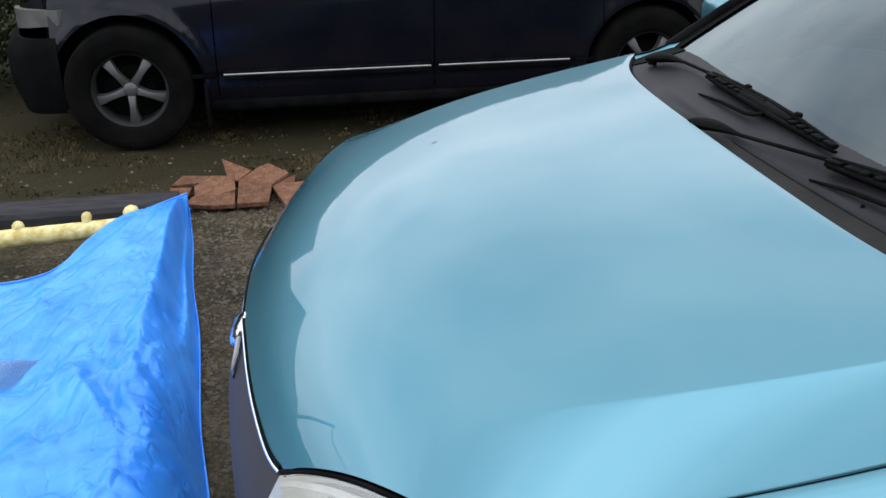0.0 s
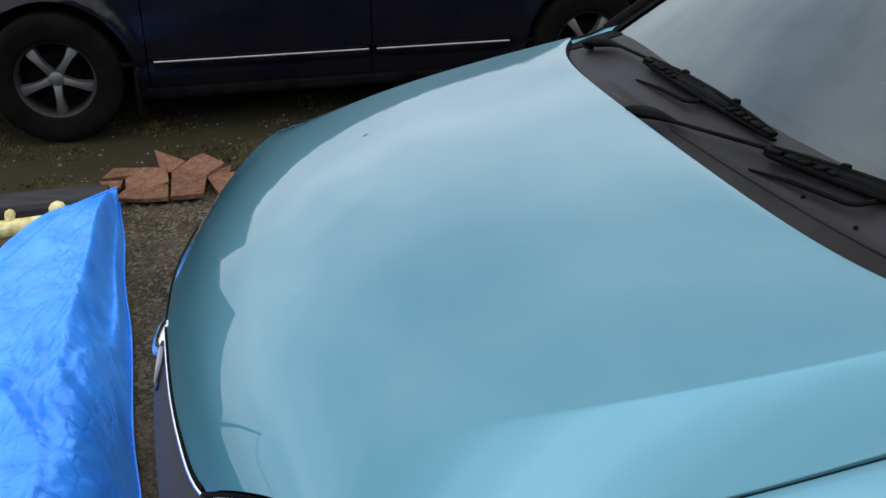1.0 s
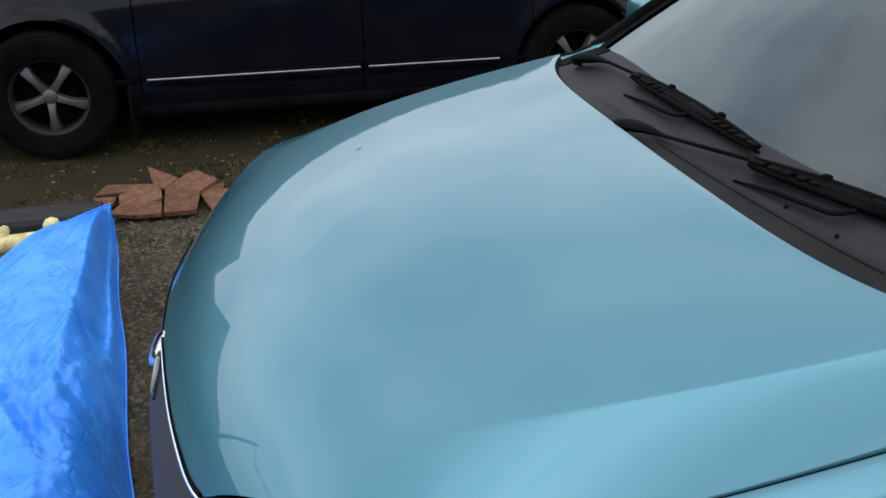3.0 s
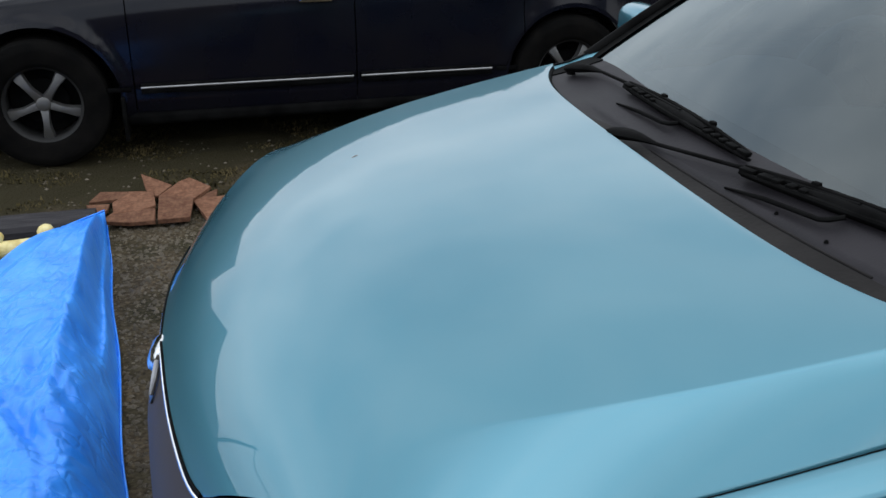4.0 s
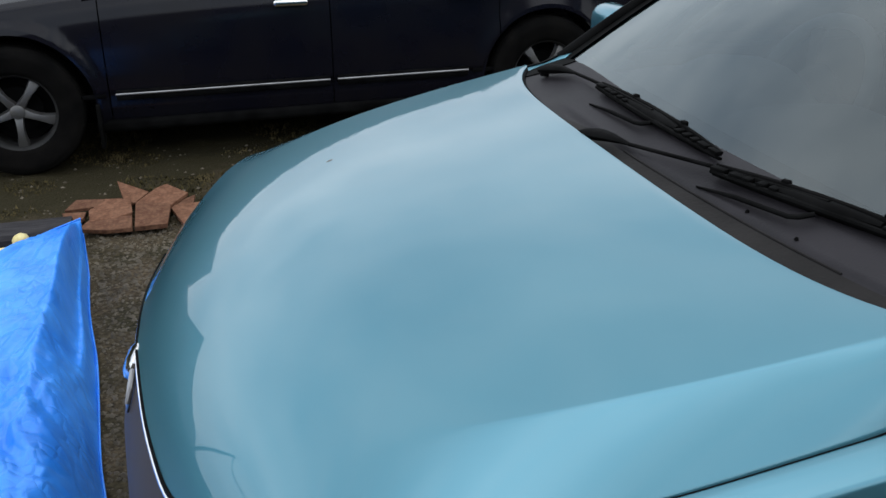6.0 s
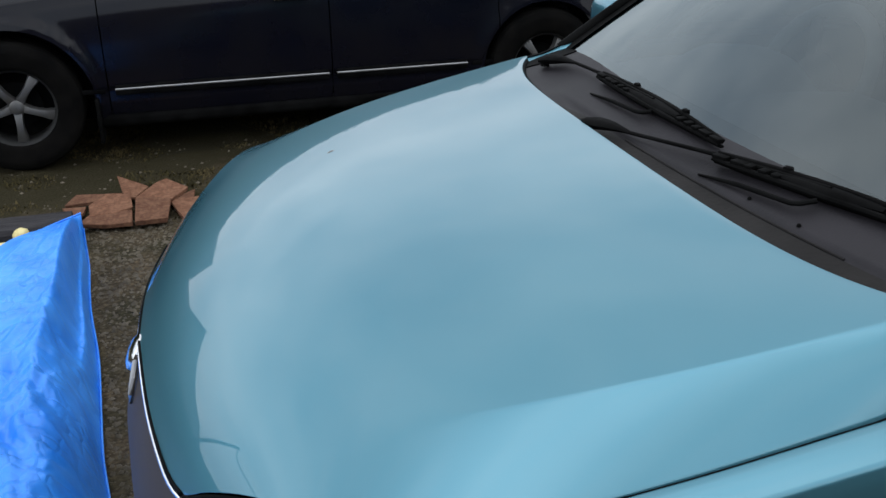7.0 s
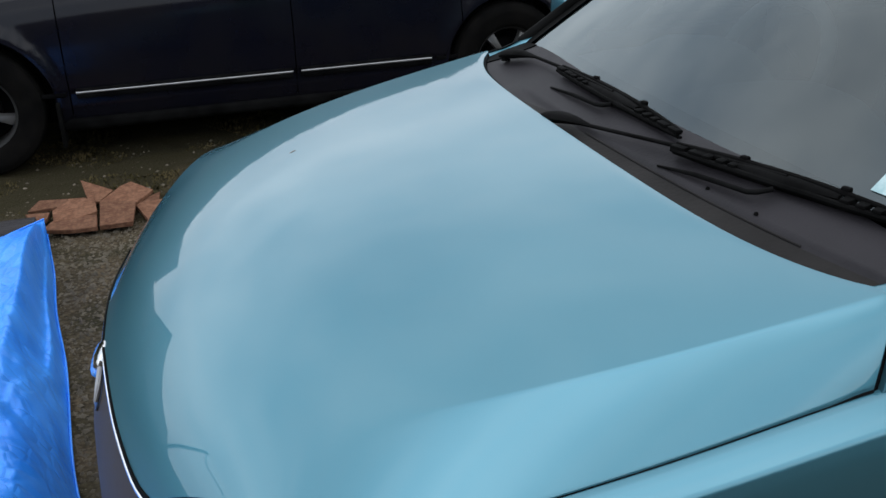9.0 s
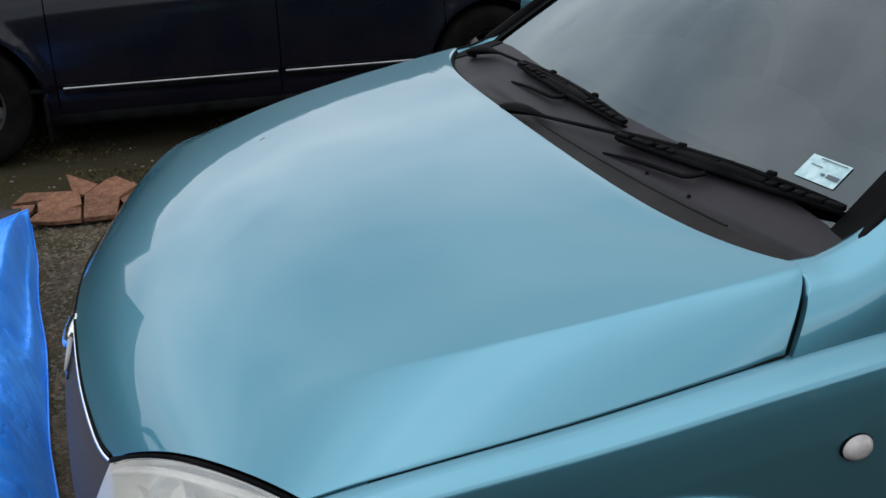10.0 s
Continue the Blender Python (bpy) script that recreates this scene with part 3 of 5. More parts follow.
part("cowl_panel", sheet([[cowl_point(p, k) for p in spans(-1.0, 1.0, 81)] for k in spans(0, 1, 49)], hem=(0, 0, -0.02)), M_COWL, car, "dark grey plastic scuttle panel", sharp=60)
part("bonnet_seal", tube([cowl_point(p, 0.05) + Vector((0.004, 0, 0.003)) for p in spans(-1, 1, 41)], 0.009, 8), M_BLACK, car, "black rubber seal or gap-darkening strip")
# darker strip over the scuttle's front, between bonnet and moulded step
part("scuttle_strip", sheet([[cowl_point(p, k * (0.36 - 0.10 * p) * (1 - smoothstep(0.25, 0.6, p) * 0.75)) + Vector((0, 0, 0.0015)) for p in spans(-0.985, 0.70, 61)] for k in spans(0.0, 1.0, 9)], hem=(0, 0, -0.003)), M_SCUTTLE_DARK, car, "dull brown-black strip behind the bonnet", sharp=60)
# raised dark bar whose colour imitates the shade in a moulded groove
part("scuttle_dark_line", tube([cowl_point(p, (0.375 - 0.10 * p) * (1 - smoothstep(0.25, 0.6, p) * 0.75)) + Vector((0, 0, 0.001)) for p in spans(-0.80, 0.02, 41)], 0.0020, 6), M_SCUTTLE_DARK, car, "dark bar painting a groove's shade along the scuttle")
screen = part("windscreen", sheet([[glass_point(p, q) for p in spans(-1, 1, 33)] for q in spans(0, 1, 15)]), M_GLASS, car, "curved clear windscreen glass", facing=(-1, 0, 1))
screen.visible_shadow = False
for s in (-1, 1):
    part("windscreen_border", sheet([[glass_point(s * p, q) + Vector((-0.002, 0, 0.003)) for p in spans(1.0, 0.94, 5)] for q in spans(0.0, 1, 15)]), M_BLACK, screen, "black ceramic border")


part("windscreen_border", sheet([[glass_point(p, q * (1 - 0.3 * p * p)) + Vector((0.003, 0, -0.006)) for p in spans(-0.96, 0.96, 33)] for q in spans(0.0, 0.084, 5)]), M_BLACK, screen, "black ceramic border")


# rubber end piece of the scuttle below the far pillar
part("scuttle_end", sheet([[cowl_point(p, k) + Vector((0, 0, 0.003)) for p in spans(0.90 + 0.03 * math.cos(math.pi * k), 1.0, 8)] for k in spans(0.0, 1.0, 12)], hem=(0, 0, -0.006)), M_BLACK, car, "black rubber end piece", sharp=60)


def pillar_rows(s):
    rows = []
    low = [(0.9745, 0.801, 0.892), (1.16, 0.807, 0.912), (1.32, 0.800, 0.955), (1.46, 0.765, 1.06), (1.62, 0.71, 1.19), (1.87, 0.622, 1.395)]
    fs = [curve_of(*[(i / 5, c[k]) for i, c in enumerate(low)]) for k in range(3)]
    for t in [q ** 1.3 for q in spans(0, 1, 65)]:
        lo = Vector((fs[0](t), fs[1](t), fs[2](t)))
        hi = glass_point(1.0, max(0.0, t * 1.04 - 0.04)) + Vector((0.004, 0.006, 0.002))
        if t < 0.16:
            hi = hi.lerp(Vector((1.020, 0.704, hood_height(1.014, 0.70) - 0.002)), (1 - t / 0.16) ** 2)
        row = []
        for k in spans(0, 1, 15):
            p = hi.lerp(lo, k)
            bulge = math.sin(math.pi * k ** 0.9) * (0.023 + 0.014 * smoothstep(0.05, 0.4, t))
            p += Vector((-0.2, 0.55, 0.8)).normalized() * bulge
            p.x += 0.0235 * math.sin(math.pi * k ** 0.8) * (1 - smoothstep(0.0, 0.4, t))
            row.append((p.x, s * p.y, p.z))
        rows.append(row)
    return rows


for s in (-1, 1):
    part("windscreen_pillar", sheet(pillar_rows(s), hem=(0, -s * 0.012, -0.008), flip=s < 0), M_TEAL, car, "teal windscreen pillar", sharp=75)
    wide = 0.015 if s > 0 else 0.007
    pts = [glass_point(s * 1.0, q) + Vector((-0.3 * (wide - 0.007), s * (0.004 + 0.6 * (wide - 0.007)), 0.004)) for q in spans(0.0, 1, 24)]
    part("windscreen_trim", tube(pts, wide, 10), M_BLACK, car, "black rubber trim")


# broad black rubber on the inner side of the far pillar
part("pillar_rubber", sheet([[Vector(p) + Vector((-0.2, 0.5, 0.85)) * 0.004 for p in row[:11]] for row in pillar_rows(1)], hem=(0, 0, -0.004)), M_BLACK, car, "broad black rubber beside the windscreen", facing=(-1, 0, 1))


# roof, rear and side windows
def roof_point(p, q):
    y = (0.565 - 0.03 * q) * p
    x = 1.80 + 0.06 * p * p + 1.45 * q
    return Vector((x, y, 1.448 - 0.045 * p * p + 0.05 * math.sin(math.pi * q * 0.9) - 0.03 * q))


part("roof", sheet([[roof_point(p, q) for p in spans(-1.06, 1.06, 19)] for q in spans(0, 1, 15)], hem=(0, 0, -0.02)), M_TEAL, car, "teal roof")
part("tailgate", sheet([[Vector((3.25 + 0.02 * p * p, 0.55 * p, 1.39 - 0.03 * p * p)).lerp(Vector((3.76, 0.70 * p, 0.55)), k) for p in spans(-1, 1, 13)] for k in spans(0, 1, 9)], hem=(-0.02, 0, 0)), M_TEAL, car, "teal tailgate")
part("rear_bumper", sheet([[(3.78 - 0.12 * abs(p) ** 4, 0.78 * p, z) for p in spans(-1, 1, 17)] for z in (0.58, 0.5, 0.3, 0.2)], hem=(-0.05, 0, 0)), M_TEAL, car)
for s in (-1, 1):
    w = part("side_window", sheet([[Vector((1.42 + 1.75 * k, s * (shut_y(1.6) - 0.01), 0.955 + 0.03 * k)).lerp(Vector((1.92 + 1.2 * k, s * 0.59, 1.375)), h) for k in spans(0, 1, 9)] for h in spans(0, 1, 6)]), M_SIDEGLASS, car, "tinted side glass", facing=(0, s, 0))
    w.visible_shadow = False
    part("window_frame", tube([(1.40, s * 0.775, 0.99), (1.60, s * 0.705, 1.18), (1.90, s * 0.60, 1.395), (2.6, s * 0.585, 1.42), (3.2, s * 0.575, 1.37), (3.4, s * 0.70, 1.0)], 0.022, 8), M_BLACK, car)
    part("centre_pillar", tube([(2.10, s * 0.80, 0.96), (2.18, s * 0.60, 1.39)], 0.035, 8), M_BLACK, car)
    # door mirror
    mir = part("door_mirror", box(1.36, s * 0.90, 1.03, 0.10, 0.19, 0.125, 0.04, seg=4), M_TEAL, car, "teal door mirror housing")
    part("mirror_arm", box(1.38, s * 0.80, 0.985, 0.07, 0.08, 0.04, 0.012), M_BLACK, mir)
    part("mirror_glass", box(1.412, s * 0.90, 1.03, 0.006, 0.155, 0.09, 0.002), M_CHROME, mir)
part("underbody", box(2.0, 0, 0.27, 3.3, 1.2, 0.12, 0.03), M_BLACK, car)


# front: grille, bumper, badge, lamps
def front_edge(y, drop, out):
    ya = abs(y)
    return Vector((front_x(ya) - out, y, front_z(ya) - drop))


part("grille_panel", sheet([[front_edge(y, 0.008 + 0.21 * k ** 1.2, -0.008 + 0.055 * math.sin(math.pi * 0.5 * k)) for y in spans(-0.44, 0.44, 41)] for k in spans(0, 1, 12)], hem=(0.03, 0, 0)), M_GREY, car, "grey satin plastic grille panel", sharp=60)
# black bar along the front edge paints the shaded gap above the chrome
part("bonnet_front_gap", tube([front_edge(y, 0.002, 0.001) for y in spans(-0.44, 0.44, 41)], 0.0034, 8), M_BLACK, car, "thin black bar standing in for the dark front gap")
part("grille_trim", tube([front_edge(y, 0.011, 0.004) for y in spans(-0.44, 0.44, 41)], 0.0030, 8), M_CHROME, car, "thin chrome strip under the bonnet edge")
for s in (-1, 1):
    # chrome wings that run down from the badge
    part("grille_wing", tube([front_edge(s * 0.03, 0.03, 0.012), front_edge(s * 0.065, 0.045, 0.020), front_edge(s * 0.075, 0.07, 0.028), front_edge(s * 0.07, 0.09, 0.03)], [0.006, 0.006, 0.005, 0.003], 8), M_STRIP, car, "chrome grille wing")
part("badge", lathe([(0.001, 0.010), (0.024, 0.008), (0.033, 0.003), (0.035, -0.004), (0.025, -0.01)], 28, axis="Z"), M_CHROME, car, "round chrome badge",
     matrix=Matrix.Translation(front_edge(0.0, 0.026, 0.012)) @ pose(0, 0, 0, 0, -62, 0))


def bumper_point(a, z):
    # a from -1 to 1 round the nose
    t = a * math.pi / 2
    half, deep = 0.80, 0.31
    x = 0.315 - deep * max(0.0, math.cos(t)) ** 0.55
    y = half * math.copysign(abs(math.sin(t)) ** 0.75, t)
    return x, y, z


rows = []
for z, out in ((0.51, 0.03), (0.495, 0.004), (0.46, -0.012), (0.38, -0.014), (0.28, -0.006), (0.20, 0.03)):
    row = []
    for a in spans(-1, 1, 49):
        x, y, _ = bumper_point(a, z)
        row.append((x + out, y * (1 - out * 0.3), z))
    rows.append(row)
part("front_bumper", sheet(rows, hem=(0.03, 0, 0)), M_TEAL, car, "teal front bumper")


def lamp_point(s, a, b):
    """a from 0 at the grille to 1 at the wing along the bonnet's edge, b downwards."""
    y = 0.450 + 0.312 * a
    tuck = 0.014 if s > 0 else 0.0
    top = Vector((front_x(y) - 0.007 + tuck, y + 0.004 - tuck * 0.6, front_z(y) - 0.008 - tuck * 0.5))
    low = Vector((0.012 + 0.27 * a ** 2.2, 0.455 + 0.355 * a ** 0.9, 0.50 + 0.14 * a ** 1.5))
    p = top.lerp(low, b)
    p += Vector((-0.85, 0.30, 0.25)).normalized() * 0.022 * math.sin(math.pi * min(1, b * 1.0)) * (0.5 + 0.5 * math.sin(math.pi * a))
    return Vector((p.x, s * p.y, p.z))


for s in (-1, 1):
    lamp = part("headlight", sheet([[lamp_point(s, a, b) + Vector((0.075, -s * 0.035, -0.03)) * math.sin(math.pi * a) ** 0.5 * math.sin(math.pi * min(1, b)) ** 0.5 for a in spans(0, 1, 21)] for b in spans(0, 1, 15)]),
                M_LAMPGREY, car, "hazed clear headlight with round reflector")
    lens = part("lens", sheet([[lamp_point(s, a, b) for a in spans(0, 1, 25)] for b in spans(0, 1, 15)], hem=(0.012, 0, -0.004)), M_LENS, lamp, "slightly yellowed clear lens", facing=(-1, 0, 1))
    lens.visible_shadow = False
    for a0, b0, r in ((0.42, 0.42, 0.066), (0.16, 0.46, 0.046)):
        c = lamp_point(s, a0, b0) + Vector((0.045, -s * 0.02, -0.015))
        face = (Vector((-0.80, s * 0.22, 0.42))).to_track_quat("Z", "Y").to_matrix().to_4x4()
        bowl = part("reflector", lathe([(r * 1.12, -0.004), (r * 1.1, 0.008), (r, 0.006), (r * 0.93, -0.01), (r * 0.7, -0.03), (r * 0.35, -0.042), (0.001, -0.045)], 32, axis="Z"), M_REFLECTOR, lamp, "chromed round reflector", matrix=Matrix.Translation(c) @ face)
        part("bulb_cap", lathe([(0.001, -0.006), (0.010, -0.009), (0.013, -0.018), (0.013, -0.045)], 16, axis="Z"), M_CHROME, lamp, matrix=Matrix.Translation(c) @ face)
    part("headlight_seal", tube([lamp_point(s, a, 0.0) + Vector((0.004, -s * 0.003, 0.000)) for a in spans(0, 1, 31)], 0.0045, 8), M_BLACK, lamp, "black rubber seal or gap-darkening strip")
    # white bar paints the bright reflection along the lens's top edge
    part("lens_edge_glint", tube([lamp_point(s, a, 0.075) + Vector((0.006, -s * 0.004, -0.004)) for a in spans(0.03, 0.97, 31)], 0.006, 8), M_WHITE, lamp, "white bar painting the bright lens edge")

# side repeater
for s in (-1, 1):
    c = Vector((1.045, s * (car_profile(1.045)[7][0]), 0.779))
    face = Vector((0, s, 0.12)).to_track_quat("Z", "Y").to_matrix().to_4x4()
    rep = part("side_repeater", lathe([(0.001, 0.016), (0.010, 0.015), (0.019, 0.011), (0.024, 0.004), (0.025, -0.004)], 28, axis="Z"), M_REPEATER, car, "round milky side indicator", matrix=Matrix.Translation(c) @ face @ Matrix.Diagonal((1.0, 0.78, 0.8, 1)))
    part("repeater_seal", lathe([(0.024, -0.004), (0.0245, 0.003), (0.0258, 0.002), (0.0262, -0.004)], 28, axis="Z"), M_BLACK, rep)


# wipers
def wiper(cap_start, cap_end, start, tip, link):
    a, b = Vector(start), Vector(tip)
    c0, c1 = Vector(cap_start), Vector(cap_end)
    along = (b - a).normalized()
    side = Vector((-1, 0, 0)) - along * Vector((-1, 0, 0)).dot(along)
    side.normalize()
    up = along.cross(side)
    up = up if up.z > 0 else -up

    def at(t, out, lift):
        return a.lerp(b, t) + side * out + up * lift

    # flat cap over the pivot, then a thin spring rod up to the middle of the blade
    arm = part("wiper_arm", tube([c0.lerp(c1, t) + Vector((0, 0, 0.006 * math.sin(math.pi * t))) for t in spans(0, 1, 7)], [0.010, 0.018, 0.020, 0.018, 0.014, 0.009, 0.005], 12, flat=0.6), M_BLACK, car, "black wiper arm")
    mid = at(0.50, 0.002, 0.020)
    part("wiper_rod", tube([c1, c1.lerp(mid, 0.5) + Vector((0, 0, 0.004)), mid], 0.004, 8), M_BLACK, arm)
    part("wiper_hub", lathe([(0.001, 0.010), (0.007, 0.009), (0.010, 0.005), (0.011, -0.012)], 18, axis="Z"), M_BLACK, arm, matrix=Matrix.Translation(c0.lerp(c1, 0.12)))
    part("link_rod", tube([Vector(q) for q in link], [0.002] + [0.0045] * (len(link) - 1), 8), M_BLACK, arm)
    # blade: rubber, two rails with cross bridges, a broad carrier in the middle
    steps = spans(0, 1, 25)
    swell = [0.30 + 0.70 * math.sin(math.pi * min(1, t * 0.88 + 0.10)) ** 0.8 for t in steps]
    part("wiper_rubber", tube([at(t, -0.004 * w, 0.001) for t, w in zip(steps, swell)], [0.0135 * w for w in swell], 8, flat=0.55), M_BLACK, arm, "black wiper rubber")
    frame_part = part("wiper_frame", tube([at(t, -0.011 * w, 0.008 + 0.010 * w) for t, w in zip(steps, swell)], [0.0050 * w + 0.001 for w in swell], 8), M_BLACK, arm, "black wiper blade frame")
    part("lower_rail", tube([at(t, 0.014 * w, 0.004 + 0.004 * w) for t, w in zip(steps, swell)], [0.0045 * w + 0.001 for w in swell], 8), M_BLACK, frame_part)
    part("carrier", tube([at(t, 0.001, 0.013) for t in spans(0.30, 0.70, 9)], [0.008, 0.011, 0.013, 0.014, 0.0145, 0.014, 0.012, 0.010, 0.007], 10, flat=0.6), M_BLACK, frame_part)
    turn = Matrix((side, along, up)).transposed().to_4x4()
    for t in (0.03, 0.12, 0.17, 0.235, 0.29, 0.73, 0.785, 0.84, 0.90, 0.97):
        w = 0.30 + 0.70 * math.sin(math.pi * min(1, t * 0.88 + 0.10)) ** 0.8
        part("bridge", box(0, 0, 0, 0.030 * w, 0.030 if abs(t - 0.5) > 0.36 else 0.016, 0.009, 0.002), M_BLACK, frame_part, matrix=Matrix.Translation(at(t, 0.001, 0.008 + 0.005 * w)) @ turn)
    for t in (0.30, 0.70):
        part("rivet", box(0, 0, 0, 0.011, 0.016, 0.010, 0.003), M_BLACK, frame_part, matrix=Matrix.Translation(at(t, -0.013, 0.022)) @ turn)
    return arm


def on_screen(p, q, lift):
    return glass_point(p, q) + Vector((-0.2, 0, 0.98)) * lift


def on_cowl(p, k, lift):
    return cowl_point(p, k) + Vector((0, 0, lift))


wiper(on_cowl(0.875, 0.39, 0.016), on_cowl(0.656, 0.70, 0.018), on_cowl(0.438, 0.75, 0.010), on_cowl(-0.272, 0.79, 0.008),
      (on_cowl(0.40, 0.57, 0.002), on_cowl(0.24, 0.61, 0.010), on_cowl(0.10, 0.64, 0.013), on_cowl(0.07, 0.66, 0.015), on_cowl(0.042, 0.725, 0.016)))
wiper(on_cowl(0.182, 0.095, 0.016), on_cowl(-0.004, 0.383, 0.018), on_cowl(-0.323, 0.61, 0.012), on_screen(-0.941, 0.041, 0.006),
      (on_cowl(-0.32, 0.45, 0.002), on_cowl(-0.45, 0.52, 0.010), on_cowl(-0.60, 0.59, 0.013), on_cowl(-0.62, 0.62, 0.015), on_cowl(-0.638, 0.71, 0.016)))
# washer jets
for p in (-0.66, -0.5):
    part("cowl_clip", lathe([(0.001, 0.0025), (0.0025, 0.002), (0.004, -0.002)], 12, axis="Z"), M_BLACK, car, matrix=Matrix.Translation(on_cowl(p, 0.5, 0.002)))

# sticker inside the screen
sticker = part("sticker", sheet([[glass_point(p, q) + Vector((-0.001, 0, 0.002)) for p in spans(-0.876, -0.772, 6)] for q in spans(0.08, 0.130, 4)]), M_STICKER, screen, "pale green paper sticker")
for p0, p1, q0, q1 in ((-0.874, -0.843, 0.093, 0.101), (-0.838, -0.828, 0.094, 0.099), (-0.82, -0.79, 0.108, 0.110), (-0.87, -0.80, 0.1235, 0.1255)):
    part("printed_bar", sheet([[glass_point(p, q) + Vector((-0.002, 0, 0.004)) for p in (p0, p1)] for q in (q0, q1)]), M_INK, sticker)

# interior
def dash_point(p, k):
    y = 0.66 * p
    x = 1.10 + 0.07 * p * p + 0.42 * k
    z = 0.975 - 0.02 * p * p + 0.02 * math.sin(math.pi * k)
    z += 0.075 * math.exp(-((y - 0.34) / 0.19) ** 4) * smoothstep(0.25, 0.62, k)
    z += 0.055 * math.exp(-((y + 0.05) / 0.15) ** 4) * smoothstep(0.12, 0.42, k)
    if k > 0.9:
        z -= 0.35 * (k - 0.9) / 0.1
    return x, y, z


part("dashboard", sheet([[dash_point(p, k) for p in spans(-1, 1, 41)] for k in spans(0, 1, 31)]), M_DASH, car, "grey plastic dashboard with rounded binnacle")
sw = Matrix.Translation((1.60, 0.34, 0.97)) @ pose(0, 0, 0, 0, -62, 0)
pts = [(0.185 * math.cos(a), 0.185 * math.sin(a), 0) for a in spans(0, 2 * math.pi, 37)]
wheel_rim = part("steering_wheel", tube(pts, 0.018, 10), M_DASH, car, "grey steering wheel", matrix=sw)
part("steering_hub", lathe([(0.001, 0.03), (0.05, 0.025), (0.075, 0.0), (0.06, -0.05)], 24, axis="Z"), M_TRIMDARK, wheel_rim)
for a in (0, 120, 240):
    part("steering_spoke", box(0.115, 0, 0.0, 0.12, 0.035, 0.015, 0.005, m=pose(0, 0, 0, 0, 0, a + 30)), M_TRIMDARK, wheel_rim)
for s in (-1, 1):
    seat = part("seat", box(0, 0, 0, 0.50, 0.50, 0.16, 0.06, m=pose(1.95, s * 0.35, 0.55, 0, -8, 0), seg=4), M_SEAT, car, "grey cloth front seat")
    part("seat_back", box(0, 0, 0, 0.13, 0.48, 0.62, 0.06, m=pose(2.25, s * 0.35, 0.88, 0, 18, 0), seg=4), M_SEAT, seat)
    part("head_rest", box(0, 0, 0, 0.09, 0.26, 0.18, 0.045, m=pose(2.36, s * 0.35, 1.27, 0, 12, 0), seg=4), M_SEAT, seat)
part("rear_seat", box(0, 0, 0, 0.16, 1.2, 0.6, 0.06, m=pose(3.02, 0, 0.86, 0, 18, 0), seg=4), M_SEAT, car, "grey cloth rear bench")
for s in (-1, 1):
    part("door_card", box(2.35, s * 0.745, 0.74, 2.0, 0.04, 0.52, 0.015), M_TRIMDARK, car, "dark door lining")
part("cabin_floor", box(2.2, 0, 0.36, 2.2, 1.4, 0.05, 0.01), M_TRIMDARK, car)
part("bulkhead", box(1.20, 0, 0.66, 0.04, 1.40, 0.55, 0.01), M_TRIMDARK, car)

# a stone chip on the bonnet
chip = lathe([(0.001, 0.0012), (0.5, 0.0008), (1.0, -0.001)], 14, axis="Z")
bmesh.ops.scale(chip, verts=chip.verts, vec=(0.010, 0.003, 1))
part("paint_chip", chip, M_LAMPDULL, car, "dull grey stone chip", matrix=Matrix.Translation((0.436, 0.33, hood_height(0.436, 0.33) + 0.0006)) @ pose(0, 0, 0, -3, -14, 20))

# ---- the dark saloon behind ----
saloon = thing("saloon_car", "dirty navy saloon with alloy wheels and chrome side strips", "car")
SY = 4.02                       # its middle line
s_top = curve_of((-1.2, 0.62), (-0.95, 0.74), (-0.6, 0.80), (0.0, 0.86), (1.0, 0.90), (2.4, 0.95), (3.1, 0.96))
s_half = curve_of((-1.2, 0.55), (-1.1, 0.68), (-0.95, 0.775), (-0.6, 0.83), (0.3, 0.84), (2.2, 0.84), (2.9, 0.78), (3.15, 0.66))


def saloon_profile(x):
    h, t = s_half(x), s_top(x)
    return [(h - 0.075, t), (h - 0.045, t - 0.02), (h - 0.02, t - 0.07), (h, t - 0.14), (h + 0.012, 0.56), (h + 0.012, 0.46), (h + 0.006, 0.38), (h - 0.004, 0.365), (h + 0.002, 0.30), (h - 0.01, 0.245), (h - 0.035, 0.19)]


